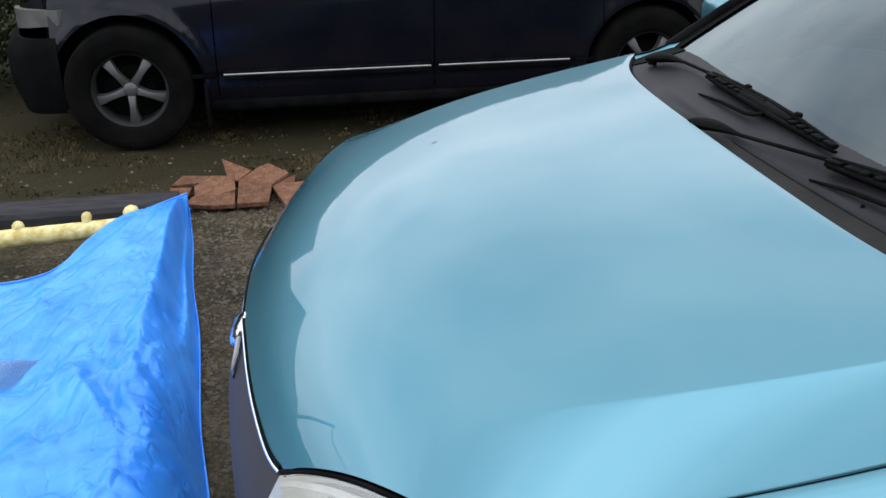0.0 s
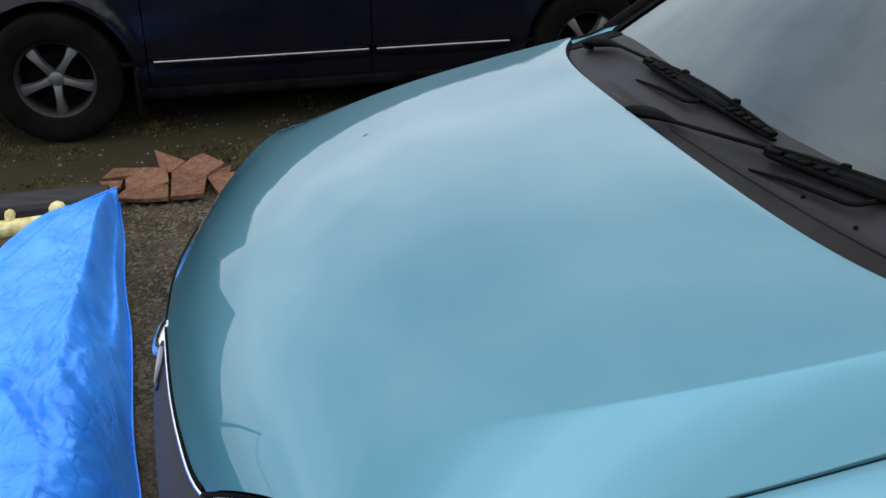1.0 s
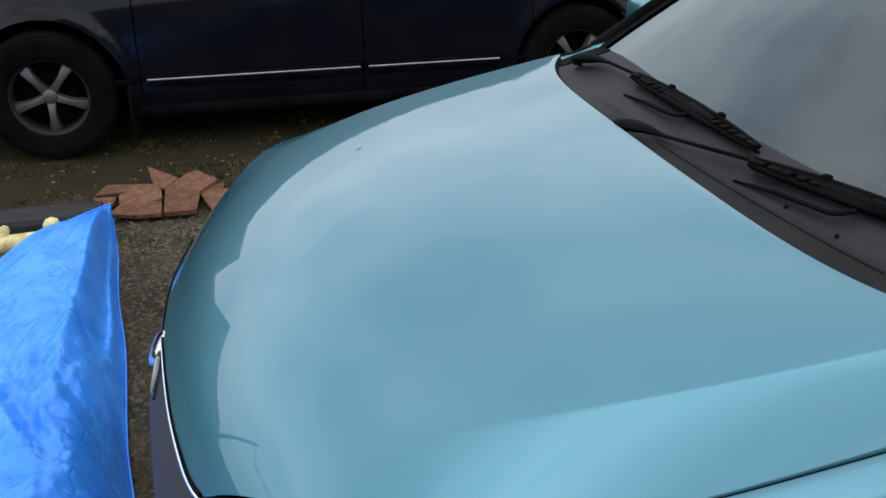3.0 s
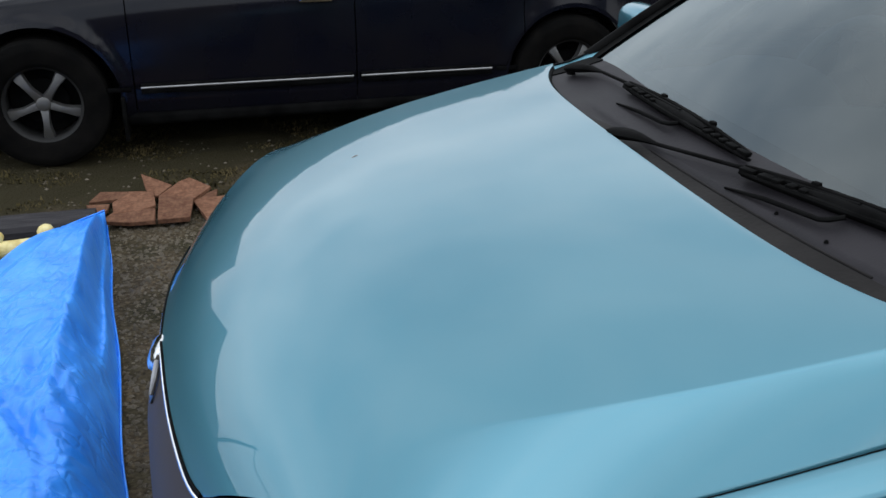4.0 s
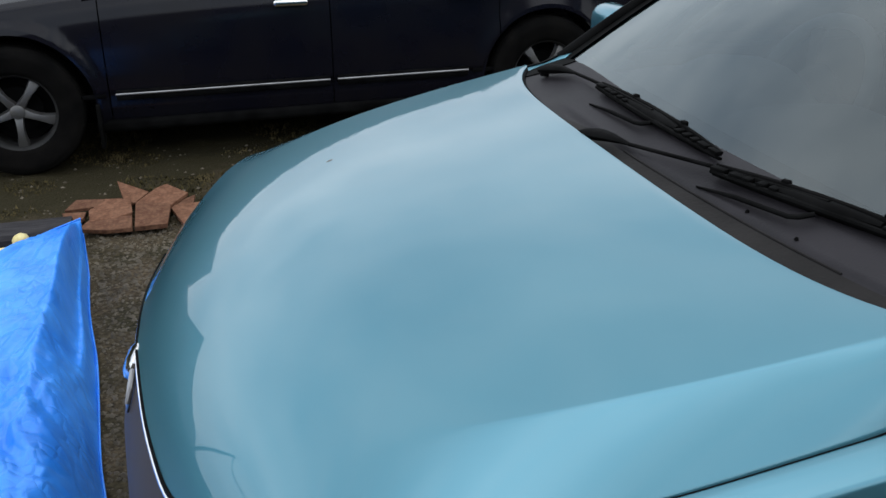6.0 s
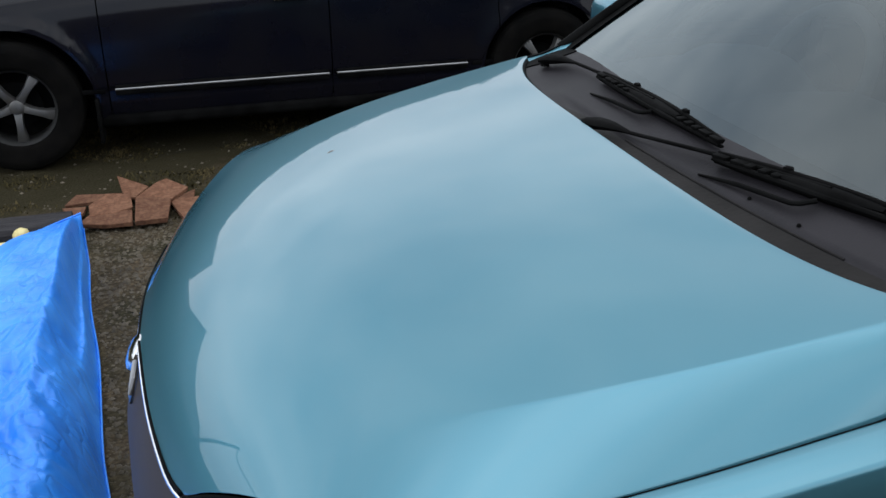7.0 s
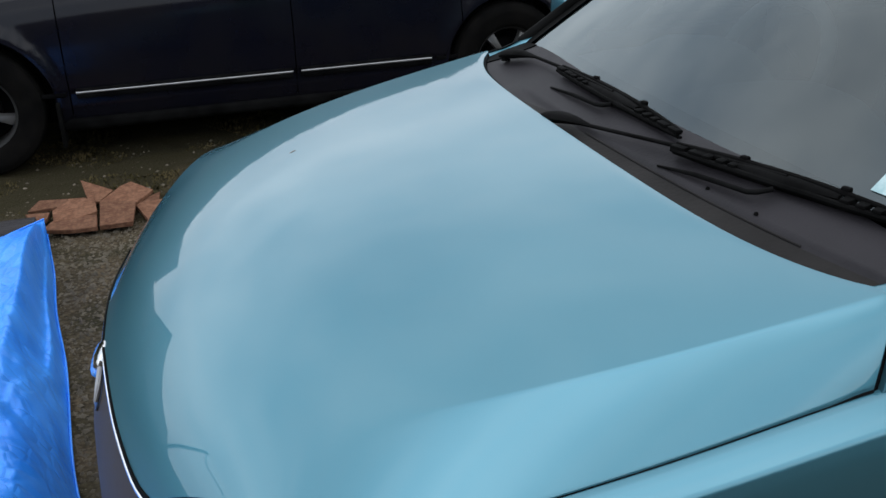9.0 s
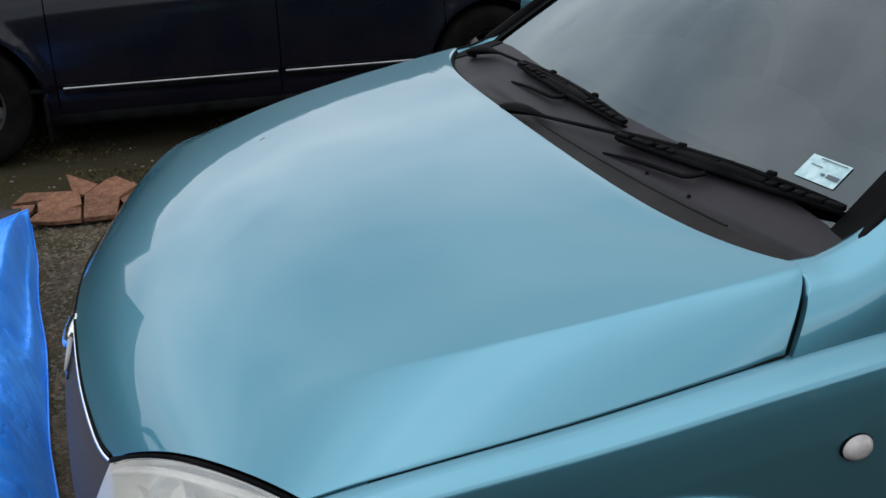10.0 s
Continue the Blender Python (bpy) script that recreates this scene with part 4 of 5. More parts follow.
S_WHEELS = [(-0.60, 0.31, 0.365), (2.07, 0.31, 0.355)]
s_bottom = arch_bottom(0.19, S_WHEELS)
s_flare = arch_flare(S_WHEELS, 0.06, 0.018, 0.035)
for s in (-1, 1):
    made = [side_panel("fender", saloon, M_NAVY, -0.945, -0.178, saloon_profile, s, s_bottom, 70, 30, "navy front wing", extra=s_flare),
            side_panel("door", saloon, M_NAVY, -0.172, 0.912, saloon_profile, s, s_bottom, 30, 30, "navy front door"),
            side_panel("door", saloon, M_NAVY, 0.918, 1.80, saloon_profile, s, s_bottom, 30, 30, "navy rear door", extra=s_flare),
            side_panel("rear_quarter", saloon, M_NAVY, 1.806, 3.15, saloon_profile, s, s_bottom, 70, 30, "navy rear quarter", extra=s_flare)]
    for ob in made:
        ob.location.y = SY
    y = SY + s * (s_half(0.4) + 0.012)
    for ob, x0, x1, hx in ((made[1], -0.145, 0.895, 0.72), (made[2], 0.935, 1.63, 1.62)):
        bars = [("side_moulding", box((x0 + x1) / 2, y - SY, 0.362, x1 - x0, 0.022, 0.05, 0.007), M_BUMPER, ""),
                ("chrome_strip", tube([(x0, y - SY + s * 0.011, 0.368), (x1, y - SY + s * 0.011, 0.368)], 0.0046, 10, flat=1.2), M_STRIP, "bright chrome strip"),
                ("door_handle", box(hx, y - SY + s * 0.012, 0.76, 0.17, 0.03, 0.032, 0.011, seg=3), M_CHROME, "chrome door handle")]
        for n, bm, mt, lb in bars:
            part(n, bm, mt, ob, lb)
    for x0, x1 in ((-0.30, -0.19), (1.66, 1.79)):
        part("side_moulding", box((x0 + x1) / 2, y, 0.362, x1 - x0, 0.012, 0.022, 0.004), M_BUMPER, saloon)
    part("sill", box(0.72, SY + s * 0.80, 0.205, 1.95, 0.07, 0.07, 0.025, seg=3), M_BLACK, saloon, "dull black sill")
    part("mud_flap", box(-0.235, SY + s * 0.80, 0.22, 0.02, 0.16, 0.22, 0.006), M_BLACK, saloon, "black rubber mud flap")
    part("inner_side", sheet([[(x, SY + s * 0.80, z) for x in (-0.24, 1.7)] for z in (0.25, 0.84)]), M_BLACK, saloon)
    wheel(saloon, -0.60, SY + s * 0.765, s, 0.31, 0.205, 5, M_ALLOY, "five-spoke dull alloy wheel")
    wheel(saloon, 2.07, SY + s * 0.765, s, 0.31, 0.205, 5, M_ALLOY, "five-spoke dull alloy wheel")
    for wx, r in ((-0.60, 0.365), (2.07, 0.355)):
        part("wheel_arch_liner", liner(r, 0.27), M_BLACK, saloon, matrix=Matrix.Translation((wx, SY + s * 0.68, 0.31)))
    lampm = part("headlight", sheet([[(-1.15 + 0.26 * a ** 1.2, SY + s * (0.50 + 0.292 * a ** 0.65), 0.575 + 0.05 * a + b * (0.10 - 0.03 * a)) for a in spans(0, 1, 9)] for b in spans(0, 1, 5)], hem=(0.02, -s * 0.02, 0)), M_LAMPDULL, saloon, "dusty grey headlight")
    part("wheel_well", box(-0.60, SY + s * 0.45, 0.47, 0.78, 0.40, 0.60, 0.02), M_BLACK, saloon)
    part("side_window", sheet([[Vector((0.30 + 1.9 * k, SY + s * 0.76, 0.90 + 0.04 * k)).lerp(Vector((0.95 + 1.05 * k, SY + s * 0.56, 1.38)), h) for k in spans(0, 1, 7)] for h in spans(0, 1, 4)], hem=(0, -s * 0.008, 0)), M_SIDEGLASS, saloon, "tinted side glass")
    dm = part("door_mirror", box(0.18, SY + s * 0.92, 0.98, 0.11, 0.18, 0.12, 0.035, seg=3), M_NAVY, saloon)
rows = []
for k in spans(0, 1, 16):
    x = -1.18 + 1.35 * k
    rows.append([(x + 0.09 * p * p * (1 - k), SY + p * (s_half(max(-1.18, x)) - 0.078), s_top(x) + 0.06 * (1 - p * p) * smoothstep(0, 0.4, k) - 0.004) for p in spans(-1, 1, 17)])
part("bonnet", sheet(rows, hem=(0, 0, -0.02)), M_NAVY, saloon, "navy bonnet")
rows = []
for z, out in ((0.57, 0.03), (0.54, 0.0), (0.48, -0.03), (0.34, -0.03), (0.20, 0.02)):
    rows.append([(-0.935 - (0.27 - out) * max(0.0, math.cos(a)) ** 0.5, SY + (0.815 - out * 0.4) * math.copysign(abs(math.sin(a)) ** 0.7, a), z) for a in spans(-math.pi / 2, math.pi / 2, 33)])
part("front_bumper", sheet(rows, hem=(0.02, 0, 0)), M_BUMPER, saloon, "near-black dirty front bumper")
part("windscreen", sheet([[Vector((0.10 + 0.1 * p * p, SY + 0.70 * p, 0.95)).lerp(Vector((0.82 + 0.06 * p * p, SY + 0.56 * p, 1.39)), k) for p in spans(-1, 1, 13)] for k in spans(0, 1, 6)], hem=(0.004, 0, -0.006)), M_SIDEGLASS, saloon)
part("roof", sheet([[(0.82 + 0.06 * p * p + 1.25 * k, SY + 0.57 * p, 1.40 + 0.05 * math.sin(math.pi * (0.1 + 0.8 * k)) - 0.03 * p * p) for p in spans(-1, 1, 13)] for k in spans(0, 1, 9)], hem=(0, 0, -0.03)), M_NAVY, saloon, "navy roof")
part("rear_screen", sheet([[Vector((2.05, SY + 0.56 * p, 1.40 - 0.03 * p * p)).lerp(Vector((2.62, SY + 0.68 * p, 1.0)), k) for p in spans(-1, 1, 9)] for k in spans(0, 1, 5)], hem=(-0.004, 0, -0.006)), M_SIDEGLASS, saloon)
part("boot_lid", sheet([[(2.60 + 0.56 * k, SY + (0.76 - 0.10 * k) * p, 1.0 - 0.04 * k * k) for p in spans(-1, 1, 9)] for k in spans(0, 1, 5)], hem=(0, 0, -0.03)), M_NAVY, saloon)
part("rear_bumper", sheet([[(3.20 - 0.14 * abs(p) ** 3, SY + 0.80 * p, z) for p in spans(-1, 1, 13)] for z in (0.97, 0.7, 0.45, 0.2)], hem=(-0.03, 0, 0)), M_NAVY, saloon)
part("underbody", box(0.85, SY, 0.27, 3.9, 1.1, 0.14, 0.03), M_BLACK, saloon)


# ---- broken clay tiles ----
def clay_piece(name, outline, thick, m, label):
    bm = bmesh.new()
    rnd = random.Random(len(outline) * 31 + int(thick * 1e4))
    lo = [bm.verts.new((x, y, 0)) for x, y in outline]
    hi = [bm.verts.new((x + rnd.uniform(-0.004, 0.004), y + rnd.uniform(-0.004, 0.004), thick + rnd.uniform(-0.002, 0.002))) for x, y in outline]
    bm.faces.new(lo[::-1])
    bm.faces.new(hi)
    n = len(lo)
    for i in range(n):
        bm.faces.new((lo[i], lo[(i + 1) % n], hi[(i + 1) % n], hi[i]))
    bmesh.ops.bevel(bm, geom=bm.edges[:], offset=0.002, segments=1, affect="EDGES")
    ob = part(name, bm, M_BRICK, smooth=False, matrix=m)
    return tagged(ob, label, "broken tile", "broken clay tiles on the ground")


TILE = "broken terracotta tile lying flat on mud"
SLAB = [(-0.121, -0.009), (-0.005, -0.053), (0.098, -0.063), (0.096, 0.053), (-0.069, 0.072)]
SQUARE = [(-0.070, -0.121), (0.059, -0.110), (0.080, 0.093), (-0.069, 0.132)]
WEDGE = [(-0.119, -0.084), (-0.036, 0.071), (0.015, 0.124), (0.110, 0.011), (0.030, -0.121)]
SHARD = [(-0.062, 0.139), (-0.027, -0.090), (0.017, -0.076), (0.072, 0.027)]
HEEL = [(-0.082, -0.082), (0.018, -0.084), (0.090, -0.049), (0.087, 0.082), (-0.026, 0.107), (-0.088, 0.026)]
STRIP = [(-0.091, -0.030), (0.066, -0.047), (0.074, 0.022), (-0.049, 0.056)]
CHIP = [(-0.060, 0.043), (-0.004, -0.080), (0.031, -0.012), (0.034, 0.049)]
for outline, thick, x, y, z, rx, ry, rz, label in (
        (SLAB, 0.020, -0.201, 2.341, 0.012, 5, -2, 0, TILE), (SQUARE, 0.022, -0.024, 2.397, 0.016, 4, 3, 0, TILE),
        (HEEL, 0.016, -0.195, 2.465, 0.030, 5, -3, 0, "pale broken terracotta tile propped on other pieces"),
        (WEDGE, 0.018, 0.025, 2.600, 0.026, 4, 3, 0, "broken terracotta tile tilted over the heap"),
        (SHARD, 0.016, -0.110, 2.640, 0.030, 7, 6, 0, "pointed terracotta shard standing up from the heap"),
        (STRIP, 0.016, -0.296, 2.585, 0.026, 7, -4, 0, "narrow pale terracotta piece on other pieces"),
        (CHIP, 0.018, -0.336, 2.485, 0.006, 3, 2, 0, TILE), (SQUARE, 0.020, 0.150, 2.400, 0.002, 2, -4, 14, TILE),
        (STRIP, 0.016, -0.215, 2.640, 0.004, 2, 5, 24, TILE), (CHIP, 0.018, 0.120, 2.545, 0.004, 0, 3, 150, TILE)):
    clay_piece("clay_tile", outline, thick, pose(x, y, z, rx, ry, rz), label)


# ---- dark timber and yellow pole ----
def timber(x0, x1, y, w, h, yaw, label):
    bm = bmesh.new()
    rings = []
    for x in spans(x0, x1, 25):
        d = 0.004 * noise.noise((x * 5, y, 2))
        e = 0.004 * noise.noise((x * 7, y, 9))
        rings.append([bm.verts.new((x, y + a * w / 2 + d, max(0, b) * h + e * b)) for a, b in ((-1, 0), (-1, 0.85), (-0.85, 1), (0.85, 1), (1, 0.85), (1, 0))])
    for a, b in zip(rings, rings[1:]):
        for k in range(6):
            bm.faces.new((a[k], b[k], b[(k + 1) % 6], a[(k + 1) % 6]))
    bm.faces.new(rings[0])
    bm.faces.new(rings[-1][::-1])
    bmesh.ops.recalc_face_normals(bm, faces=bm.faces)
    ob = part("timber_beam", bm, M_BEAM, sharp=25, matrix=pose(0, 0, -0.012, 0, 0, yaw))
    return tagged(ob, label, "timber beam")


timber(-2.2, -0.33, 2.215, 0.17, 0.115, 0.0, "weathered dark grey timber beam lying on mud")


def yellow_pole():
    a, b = Vector((-1.75, 1.74, 0.13)), Vector((-0.42, 1.885, 0.13))
    pole = thing("yellow_pole", "knobbly yellow painted pole lying beside the tarpaulin", "pole")
    n = 60
    pts, rad = [], []
    for i in range(n):
        t = i / (n - 1)
        pts.append(a.lerp(b, t) + Vector((0, 0, 0)) + Vector((0, 0.004 * noise.noise((t * 9, 0, 0)), 0.004 * noise.noise((t * 8, 4, 0)))))
        rad.append(0.034 + 0.003 * noise.noise((t * 22, 7, 0)))
    part("shaft", tube(pts, rad, 14), M_YELLOW, pole)
    for t, h, r in ((0.96, 0.050, 0.030), (0.84, 0.052, 0.018), (0.66, 0.042, 0.021), (0.45, 0.05, 0.020), (0.25, 0.05, 0.022)):
        p = a.lerp(b, t)
        part("stub", tube([p, p + Vector((0.002, 0.006, h * 0.55)), p + Vector((0.004, 0.012, h * 0.8)), p + Vector((0.006, 0.016, h)), p + Vector((0.006, 0.018, h + r * 0.55)), p + Vector((0.006, 0.018, h + r * 0.8))], [r * 0.8, r * 0.85, r, r * 1.05, r * 0.75, r * 0.25], 14), M_YELLOW, pole)
    for t in (0.05, 0.3):
        p = a.lerp(b, t)
        part("rest_block", box(p.x, p.y, 0.04, 0.10, 0.09, 0.09, 0.01), M_BEAM, pole)


yellow_pole()


# ---- blue tarpaulin ----
tarp_far = curve_of((-2.2, 1.22), (-1.4, 1.24), (-0.80, 1.30), (-0.70, 1.35), (-0.585, 1.58), (-0.42, 1.84), (-0.27, 1.985))
tarp_edge = curve_of((-1.2, -0.06), (0.2, -0.12), (0.38, -0.135), (0.68, -0.17), (1.19, -0.20), (1.61, -0.245), (1.99, -0.265))


def crumple(x, y):
    # soft unevenness at three sizes
    z = 0.0
    for k, a, f in ((1, 0.014, 2.4), (2, 0.006, 7.5), (3, 0.0016, 19.0)):
        n1 = noise.noise((x * f + 0.6 * y * f, y * f * 0.8 - x * f * 0.3, k * 3.1))
        z += a * (1 - 2 * abs(n1))
    return z - 0.006


# long straight creases, most of them drawn towards the far corner; one deep fold beside the puddle
CREASES = [(-0.395, 0.475, 0.40, -0.92, 0.20, 0.055, 0.040), (-0.345, 0.475, 0.40, -0.92, 0.18, 0.035, -0.026), (-0.31, 0.70, 0.5, -0.87, 0.22, 0.035, -0.016), (-0.470, 0.615, 0.92, -0.2, 0.12, 0.03, 0.010)]
crease_random = random.Random(12)
for _ in range(150):
    cx, cy = crease_random.uniform(-1.1, -0.2), crease_random.uniform(0.0, 1.9)
    ang = math.atan2(2.0 - cy, -0.27 - cx) + crease_random.gauss(0, 0.30)
    CREASES.append((cx, cy, math.cos(ang), math.sin(ang), crease_random.uniform(0.08, 0.40), crease_random.uniform(0.012, 0.026), crease_random.choice((-1, 1)) * crease_random.uniform(0.003, 0.009)))
for _ in range(60):
    # crosswise crumples in the hanging side
    cy = crease_random.uniform(0.1, 1.5)
    cx, ang = crease_random.uniform(-0.34, -0.18), crease_random.gauss(0.2, 0.7)
    CREASES.append((cx, cy, math.cos(ang), math.sin(ang), crease_random.uniform(0.03, 0.10), crease_random.uniform(0.010, 0.022), crease_random.choice((-1, 1)) * crease_random.uniform(0.005, 0.013)))


def creases(xs, ys):
    z = np.zeros_like(xs)
    for cx, cy, ux, uy, half, width, amount in CREASES:
        along = np.abs((xs - cx) * ux + (ys - cy) * uy) / half
        off = np.abs((ys - cy) * ux - (xs - cx) * uy) / width
        z += amount * np.clip(1 - off, 0, 1) * np.clip(1 - along * along, 0, 1)
    return z


tarp_ridge = curve_of((-1.2, 0.22), (0.3, 0.185), (0.7, 0.145), (1.0, 0.118), (1.37, 0.078), (1.7, 0.042), (1.99, 0.020))


def tarp_height(x, y):
    """Draped over a low heap and drawn up to a point at the far corner."""
    d = tarp_edge(y) - x
    dr = tarp_ridge(y)
    top = 0.262 - 0.05 * smoothstep(1.6, 1.99, y)
    t = max(0.0, d / dr)
    if t < 1:
        # a steep fall beside the ridge, then a softer skirt down to the ground
        skirt = 0.105 * smoothstep(0.0, 0.30, t) + (top - 0.105) * smoothstep(0.34, 1.0, t)
        round_side = top * (1 - (1 - t) ** 2.2)
        k = smoothstep(0.72, 1.15, y)
        z = skirt * k + round_side * (1 - k)
    else:
        z = top - 0.055 * smoothstep(0.0, 0.5, d - dr) * smoothstep(0.2, 0.8, y)
    # the ridge is pinched into a crest
    z += 0.012 * max(0.0, 1 - abs(d - dr) / 0.03) * smoothstep(0.3, 0.8, y)
    # pulled folds fan out from the far corner, where the sheet is stretched smooth
    rx, ry = x + 0.27, y - 1.985
    r = math.hypot(rx, ry)
    turn = math.degrees(math.atan2(ry, rx)) % 360
    for at, wide, high in ((229.0, 1.6, 0.016), (232.5, 2.0, -0.018), (237.0, 2.2, 0.014), (242.0, 2.4, -0.012), (248.0, 3.0, 0.008), (255.0, 3.0, -0.006)):
        z += high * min(1.0, r / 0.22) * (1 - smoothstep(0.55, 1.1, r)) * max(0.0, 1 - abs(turn - at) / wide)
    # rolls along the far edge
    e = tarp_far(x) - y
    z += (0.010 * math.exp(-((e - 0.03) / 0.018) ** 2) - 0.010 * math.exp(-((e - 0.075) / 0.022) ** 2) + 0.006 * math.exp(-((e - 0.12) / 0.02) ** 2)) * smoothstep(0.05, 0.3, r)
    # hollow that holds the puddle
    z -= 0.045 * math.exp(-(((x + 0.72) / 0.24) ** 2 + ((y - 0.715) / 0.13) ** 2))
    z += crumple(x, y) * (0.25 + 0.75 * smoothstep(0.3, 1.0, r)) * smoothstep(0.0, 0.08, d) * (1 - 0.8 * smoothstep(tarp_far(x) - 0.3, tarp_far(x), y))
    return max(0.004, z)


def build_tarp():
    points = []
    for j in spans(0, 1, 300):
        for i in spans(0, 1, 230):
            i = 1 - (1 - i) ** 1.35
            xa = -2.0 + (2.0 - 0.265) * i
            y = -0.9 + (tarp_far(xa) + 0.9) * j
            x = -2.0 + (tarp_edge(y) + 2.0) * i
            z = tarp_height(x, y)
            lip = smoothstep(0.97, 1.0, j)
            points.append((x, y, z * (1 - lip) + 0.20 * lip, 1 - smoothstep(0.85, 0.97, j), smoothstep(0.0, 0.03, tarp_edge(y) - x) * (0.4 + 0.6 * smoothstep(0.3, 0.9, math.hypot(x + 0.27, y - 1.985)))))
    grid = np.array(points)
    grid[:, 2] += creases(grid[:, 0], grid[:, 1]) * grid[:, 3] * grid[:, 4]
    grid = grid[:, :3].reshape(300, 230, 3)
    rows = [[tuple(p) for p in row] for row in grid]
    # the far edge hangs down
    rows.append([(x, y + 0.015, 0.05) for x, y, z in rows[-1]])
    ob = part("tarpaulin", sheet(rows), M_TARP, sharp=180)
    tagged(ob, "creased bright blue plastic tarpaulin draped over a heap", "tarpaulin")
    # folded and welded hems along the two edges in view
    part("hem", tube([Vector(p) + Vector((0, 0.004, 0.002)) for p in rows[-2][::3]], 0.0032, 7), M_TARP, ob)
    part("hem", tube([Vector(r[-1]) + Vector((0.002, 0, 0.004)) for r in rows[:-1:4]], 0.003, 7), M_TARP, ob)


build_tarp()


PUDDLE_Z = tarp_height(-0.74, 0.715) + 0.032


def puddle():
    rows = []
    for k in spans(0, 1, 6):
        rows.append([(-0.74 + 0.23 * k * math.cos(a) * (1 + 0.12 * noise.noise((math.cos(a), math.sin(a), 2))), 0.715 + 0.088 * k * math.sin(a) * (1 + 0.2 * noise.noise((math.cos(a), math.sin(a), 6))), PUDDLE_Z + 0.001 * (1 - k)) for a in spans(0, 2 * math.pi, 41)])
    ob = part("puddle", sheet(rows), M_WATER, facing=(0, 0, 1))
    ob.visible_shadow = False
    tagged(ob, "shallow rain puddle lying in the blue tarpaulin", "puddle")


puddle()


# ---- surroundings, which the paint and the glass mirror ----
def house(name, at, yaw, length, half, eaves, ridge, label, hip, stack):
    """A long low house; its ridge starts at `at` and runs along its own x axis."""
    h = thing(name, label, name)
    h.matrix_world = pose(at[0], at[1], 0, 0, 0, yaw)
    bm = bmesh.new()
    a = [bm.verts.new(p) for p in ((0.25, -half + 0.25, -0.1), (length - 0.25, -half + 0.25, -0.1), (length - 0.25, half - 0.25, -0.1), (0.25, half - 0.25, -0.1),
                                   (0.25, -half + 0.25, eaves + 0.05), (length - 0.25, -half + 0.25, eaves + 0.05), (length - 0.25, half - 0.25, eaves + 0.05), (0.25, half - 0.25, eaves + 0.05))]
    for f in ((0, 1, 5, 4), (1, 2, 6, 5), (2, 3, 7, 6), (3, 0, 4, 7)):
        bm.faces.new([a[k] for k in f])
    if not hip:
        g0, g1 = bm.verts.new((0.25, 0, ridge - 0.12)), bm.verts.new((length - 0.25, 0, ridge - 0.12))
        bm.faces.new((a[7], a[4], g0))
        bm.faces.new((a[5], a[6], g1))
    part("wall", bm, M_WALL, h, smooth=False)
    bm = bmesh.new()
    for z in (0.0, 0.12):
        a = [bm.verts.new(p) for p in ((0, -half, eaves - z), (length, -half, eaves - z), (length, half, eaves - z), (0, half, eaves - z), (hip, 0, ridge - z), (length - hip, 0, ridge - z))]
        for f in ((0, 1, 5, 4), (2, 3, 4, 5)) + (((0, 4, 3), (1, 2, 5)) if hip else ()):
            bm.faces.new([a[k] for k in f])
    roof = part("roof", bm, M_ROOF, h, smooth=False)
    if stack:
        part("chimney", box(stack, 0, ridge + 0.1, 0.6, 0.5, 0.9, 0.03), M_BRICK, roof, smooth=False)
    n = int(length / 2.6)
    for k in range(n):
        xc = (k + 0.5) * length / n
        w = part("window", box(xc, half - 0.22, 1.5, 1.1, 0.08, 1.1, 0.01), M_LAMPGREY, h, smooth=False)
        part("pane", box(xc, half - 0.17, 1.5, 0.95, 0.02, 0.95), M_TRIMDARK, w, smooth=False)
    return h


house("house", (-8.35, 13.6), 155.0, 15.5, 2.2, 3.0, 5.95, "rendered bungalow with a steep slate gable roof", 0.0, 0)
house("garage", (-6.4, 10.95), 90.0, 1.8, 1.5, 2.5, 3.58, "small rendered garage with a slate gable roof", 0.0, 0)
# added out of view behind the camera, to block low sky and darken the cars
house("house", (-9.0, -9.7), 0.0, 18.0, 3.4, 3.0, 4.4, "unseen long house with a slate roof, added to darken reflections", 2.4, 4.2)


def utility_pole():
    pole = thing("utility_pole", "tall weathered timber pole carrying one overhead cable", "utility pole", at=(-12.05, 10.0, 0))
    part("shaft", tube([(0, 0, -0.1), (0, 0, 3.2), (0.02, 0, 6.5)], [0.10, 0.08, 0.065], 12), M_BEAM, pole)
    part("cable", tube([(0.02 - 9.9 * t, 4.0 * t, 6.4 + 0.5 * t - 1.6 * t * (1 - t)) for t in spans(0, 1, 17)], 0.025, 6), M_BLACK, pole, "black overhead cable")


utility_pole()


def hedge_top(x, y, seed):
    # clipped level, with slight unevenness, and lower past the shed
    return 0.985 + 0.012 * noise.noise((x * 0.7, y, seed)) + 0.010 * noise.noise((x * 3.1, y, seed)) - 0.08 * smoothstep(-3.2, -4.2, x) + 0.13 * smoothstep(1.4, 4.0, x)


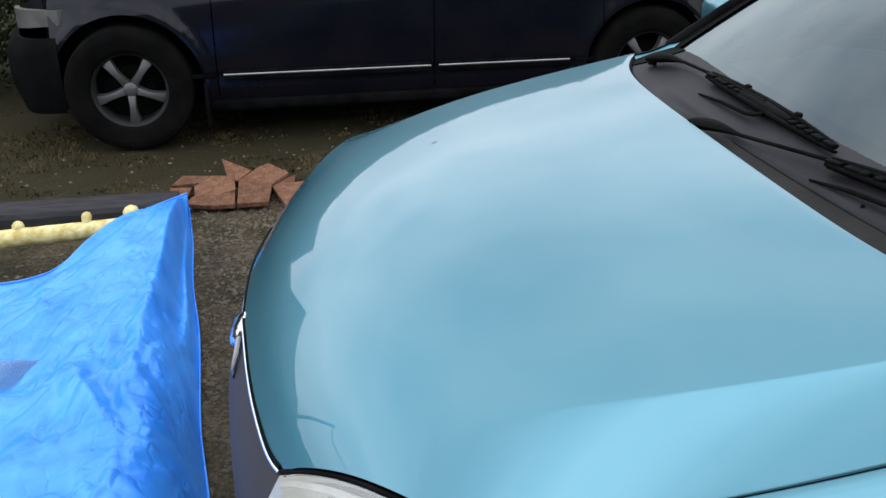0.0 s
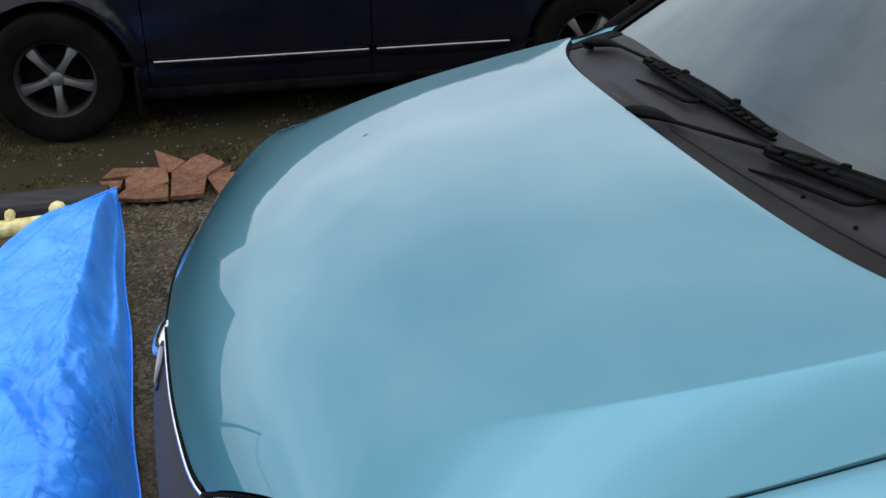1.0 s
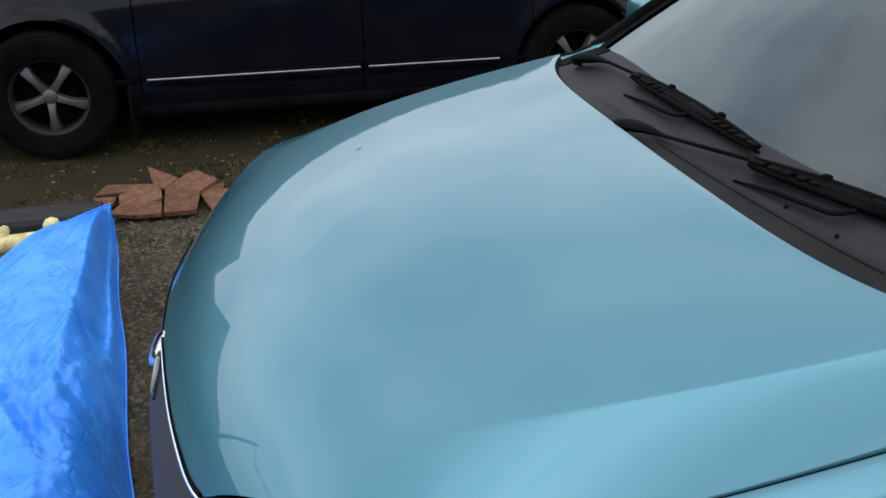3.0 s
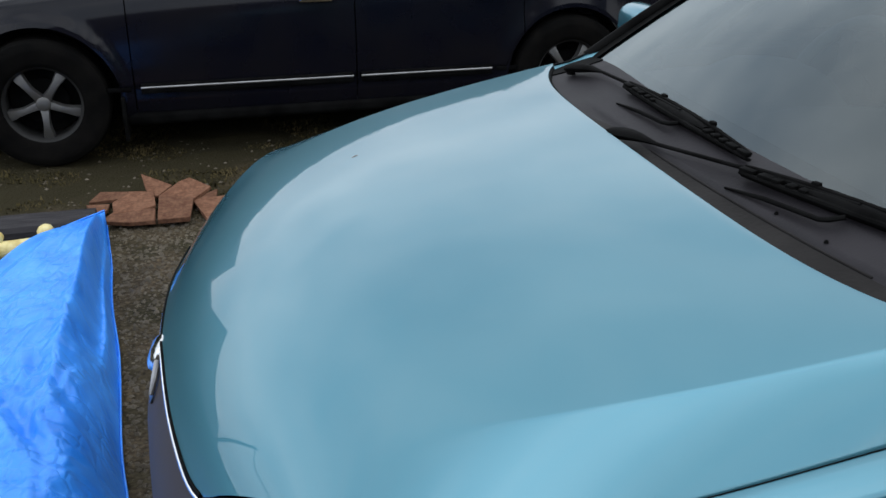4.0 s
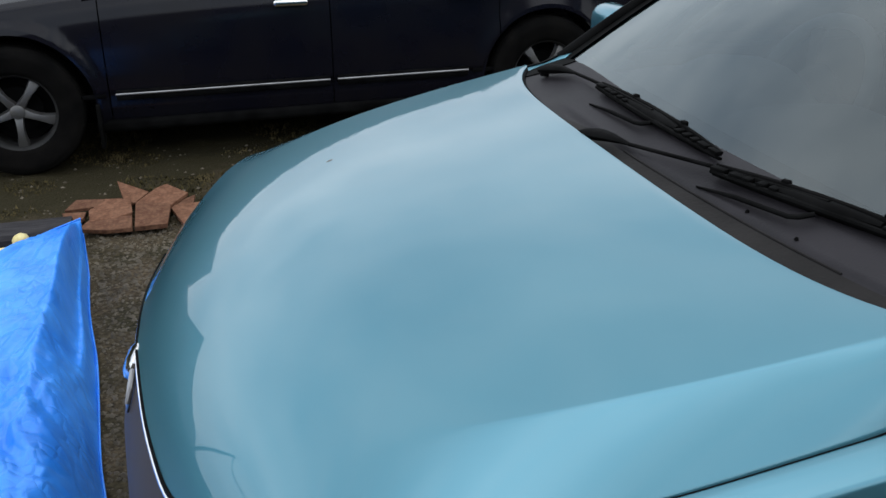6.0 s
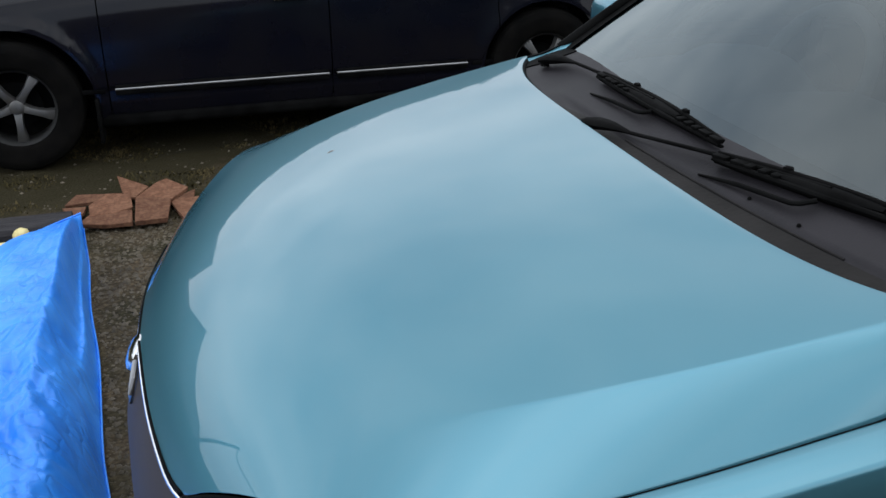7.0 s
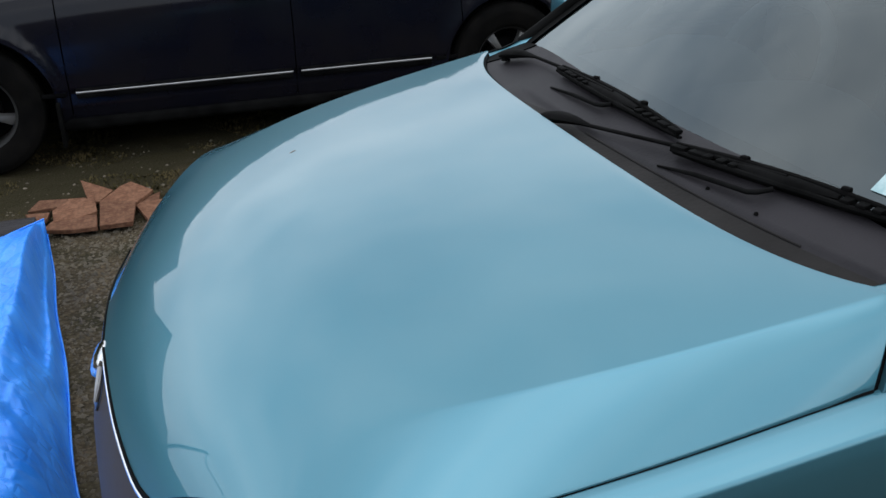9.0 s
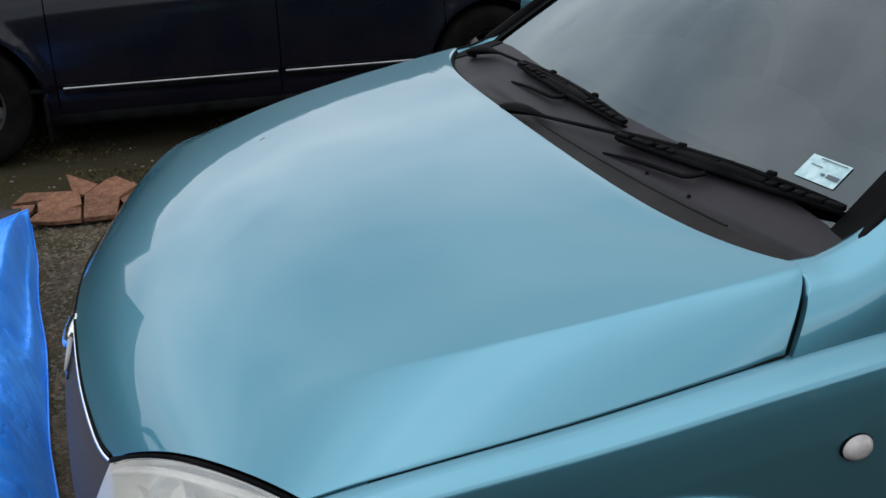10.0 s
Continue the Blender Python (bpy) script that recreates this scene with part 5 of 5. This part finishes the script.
def hedge(x0, x1, y, height, seed, count, label):
    rnd = random.Random(seed)
    vs, fs = [], []
    for _ in range(count):
        x = rnd.uniform(x0, x1)
        top = height * (hedge_top(x, y, seed))
        z = top * rnd.random() ** 0.6
        yy = y + rnd.uniform(-0.6, 0.6) * (1 - 0.3 * z / height)
        s = rnd.uniform(0.03, 0.06) * min(1.0, 0.25 + 0.3 * height)
        n = Vector((rnd.uniform(-1, 1), rnd.uniform(-1, 1), rnd.uniform(-0.3, 1))).normalized()
        u = n.orthogonal().normalized()
        w = n.cross(u)
        b = len(vs)
        c = Vector((x, yy, z))
        vs += [tuple(c + s * u), tuple(c + 0.6 * s * w), tuple(c - s * u), tuple(c - 0.6 * s * w)]
        fs.append((b, b + 1, b + 2, b + 3))
    # the dense inside, which lets no light through
    steps = spans(x0 + 0.4, x1 - 0.4, int((x1 - x0) * 6))
    b = len(vs)
    for x in steps:
        top = height * (hedge_top(x, y, seed) - 0.02)
        vs += [(x, y - 0.45, 0), (x, y - 0.3, top), (x, y + 0.3, top), (x, y + 0.45, 0)]
    for k in range(len(steps) - 1):
        for q in range(3):
            fs.append((b + 4 * k + q, b + 4 * k + q + 1, b + 4 * k + q + 5, b + 4 * k + q + 4))
    me = bpy.data.meshes.new("hedge")
    me.from_pydata(vs, [], fs)
    me.materials.append(M_LEAF)
    tagged(new("hedge", me), label, "hedge", kind="stuff")


hedge(-16.0, 14.0, 10.5, 2.66, 3, 30000, "dense dark green garden hedge with uneven top")
hedge(-3.2, -1.32, 4.6, 0.9, 5, 9000, "low rough shrubs and long grass beside the cars")


def shed():
    s = thing("shed", "small timber shed with a pitched felt roof", "shed")
    x0, x1, y0, y1, eaves, ridge = -4.75, -3.0, 11.6, 14.0, 2.7, 3.75
    part("wall", box((x0 + x1) / 2, (y0 + y1) / 2, eaves / 2 - 0.05, x1 - x0, y1 - y0, eaves + 0.1), M_BEAM, s, smooth=False)
    bm = bmesh.new()
    xr = x0 + 0.70
    a = [bm.verts.new(p) for p in ((x0 - 0.1, y0 - 0.1, eaves), (xr, y0 - 0.1, ridge), (x1 + 0.1, y0 - 0.1, eaves), (x0 - 0.1, y1 + 0.1, eaves), (xr, y1 + 0.1, ridge), (x1 + 0.1, y1 + 0.1, eaves))]
    for f in ((0, 2, 1), (3, 4, 5), (0, 1, 4, 3), (1, 2, 5, 4), (0, 3, 5, 2)):
        bm.faces.new([a[k] for k in f])
    part("roof", bm, M_ROOF, s, smooth=False)


shed()
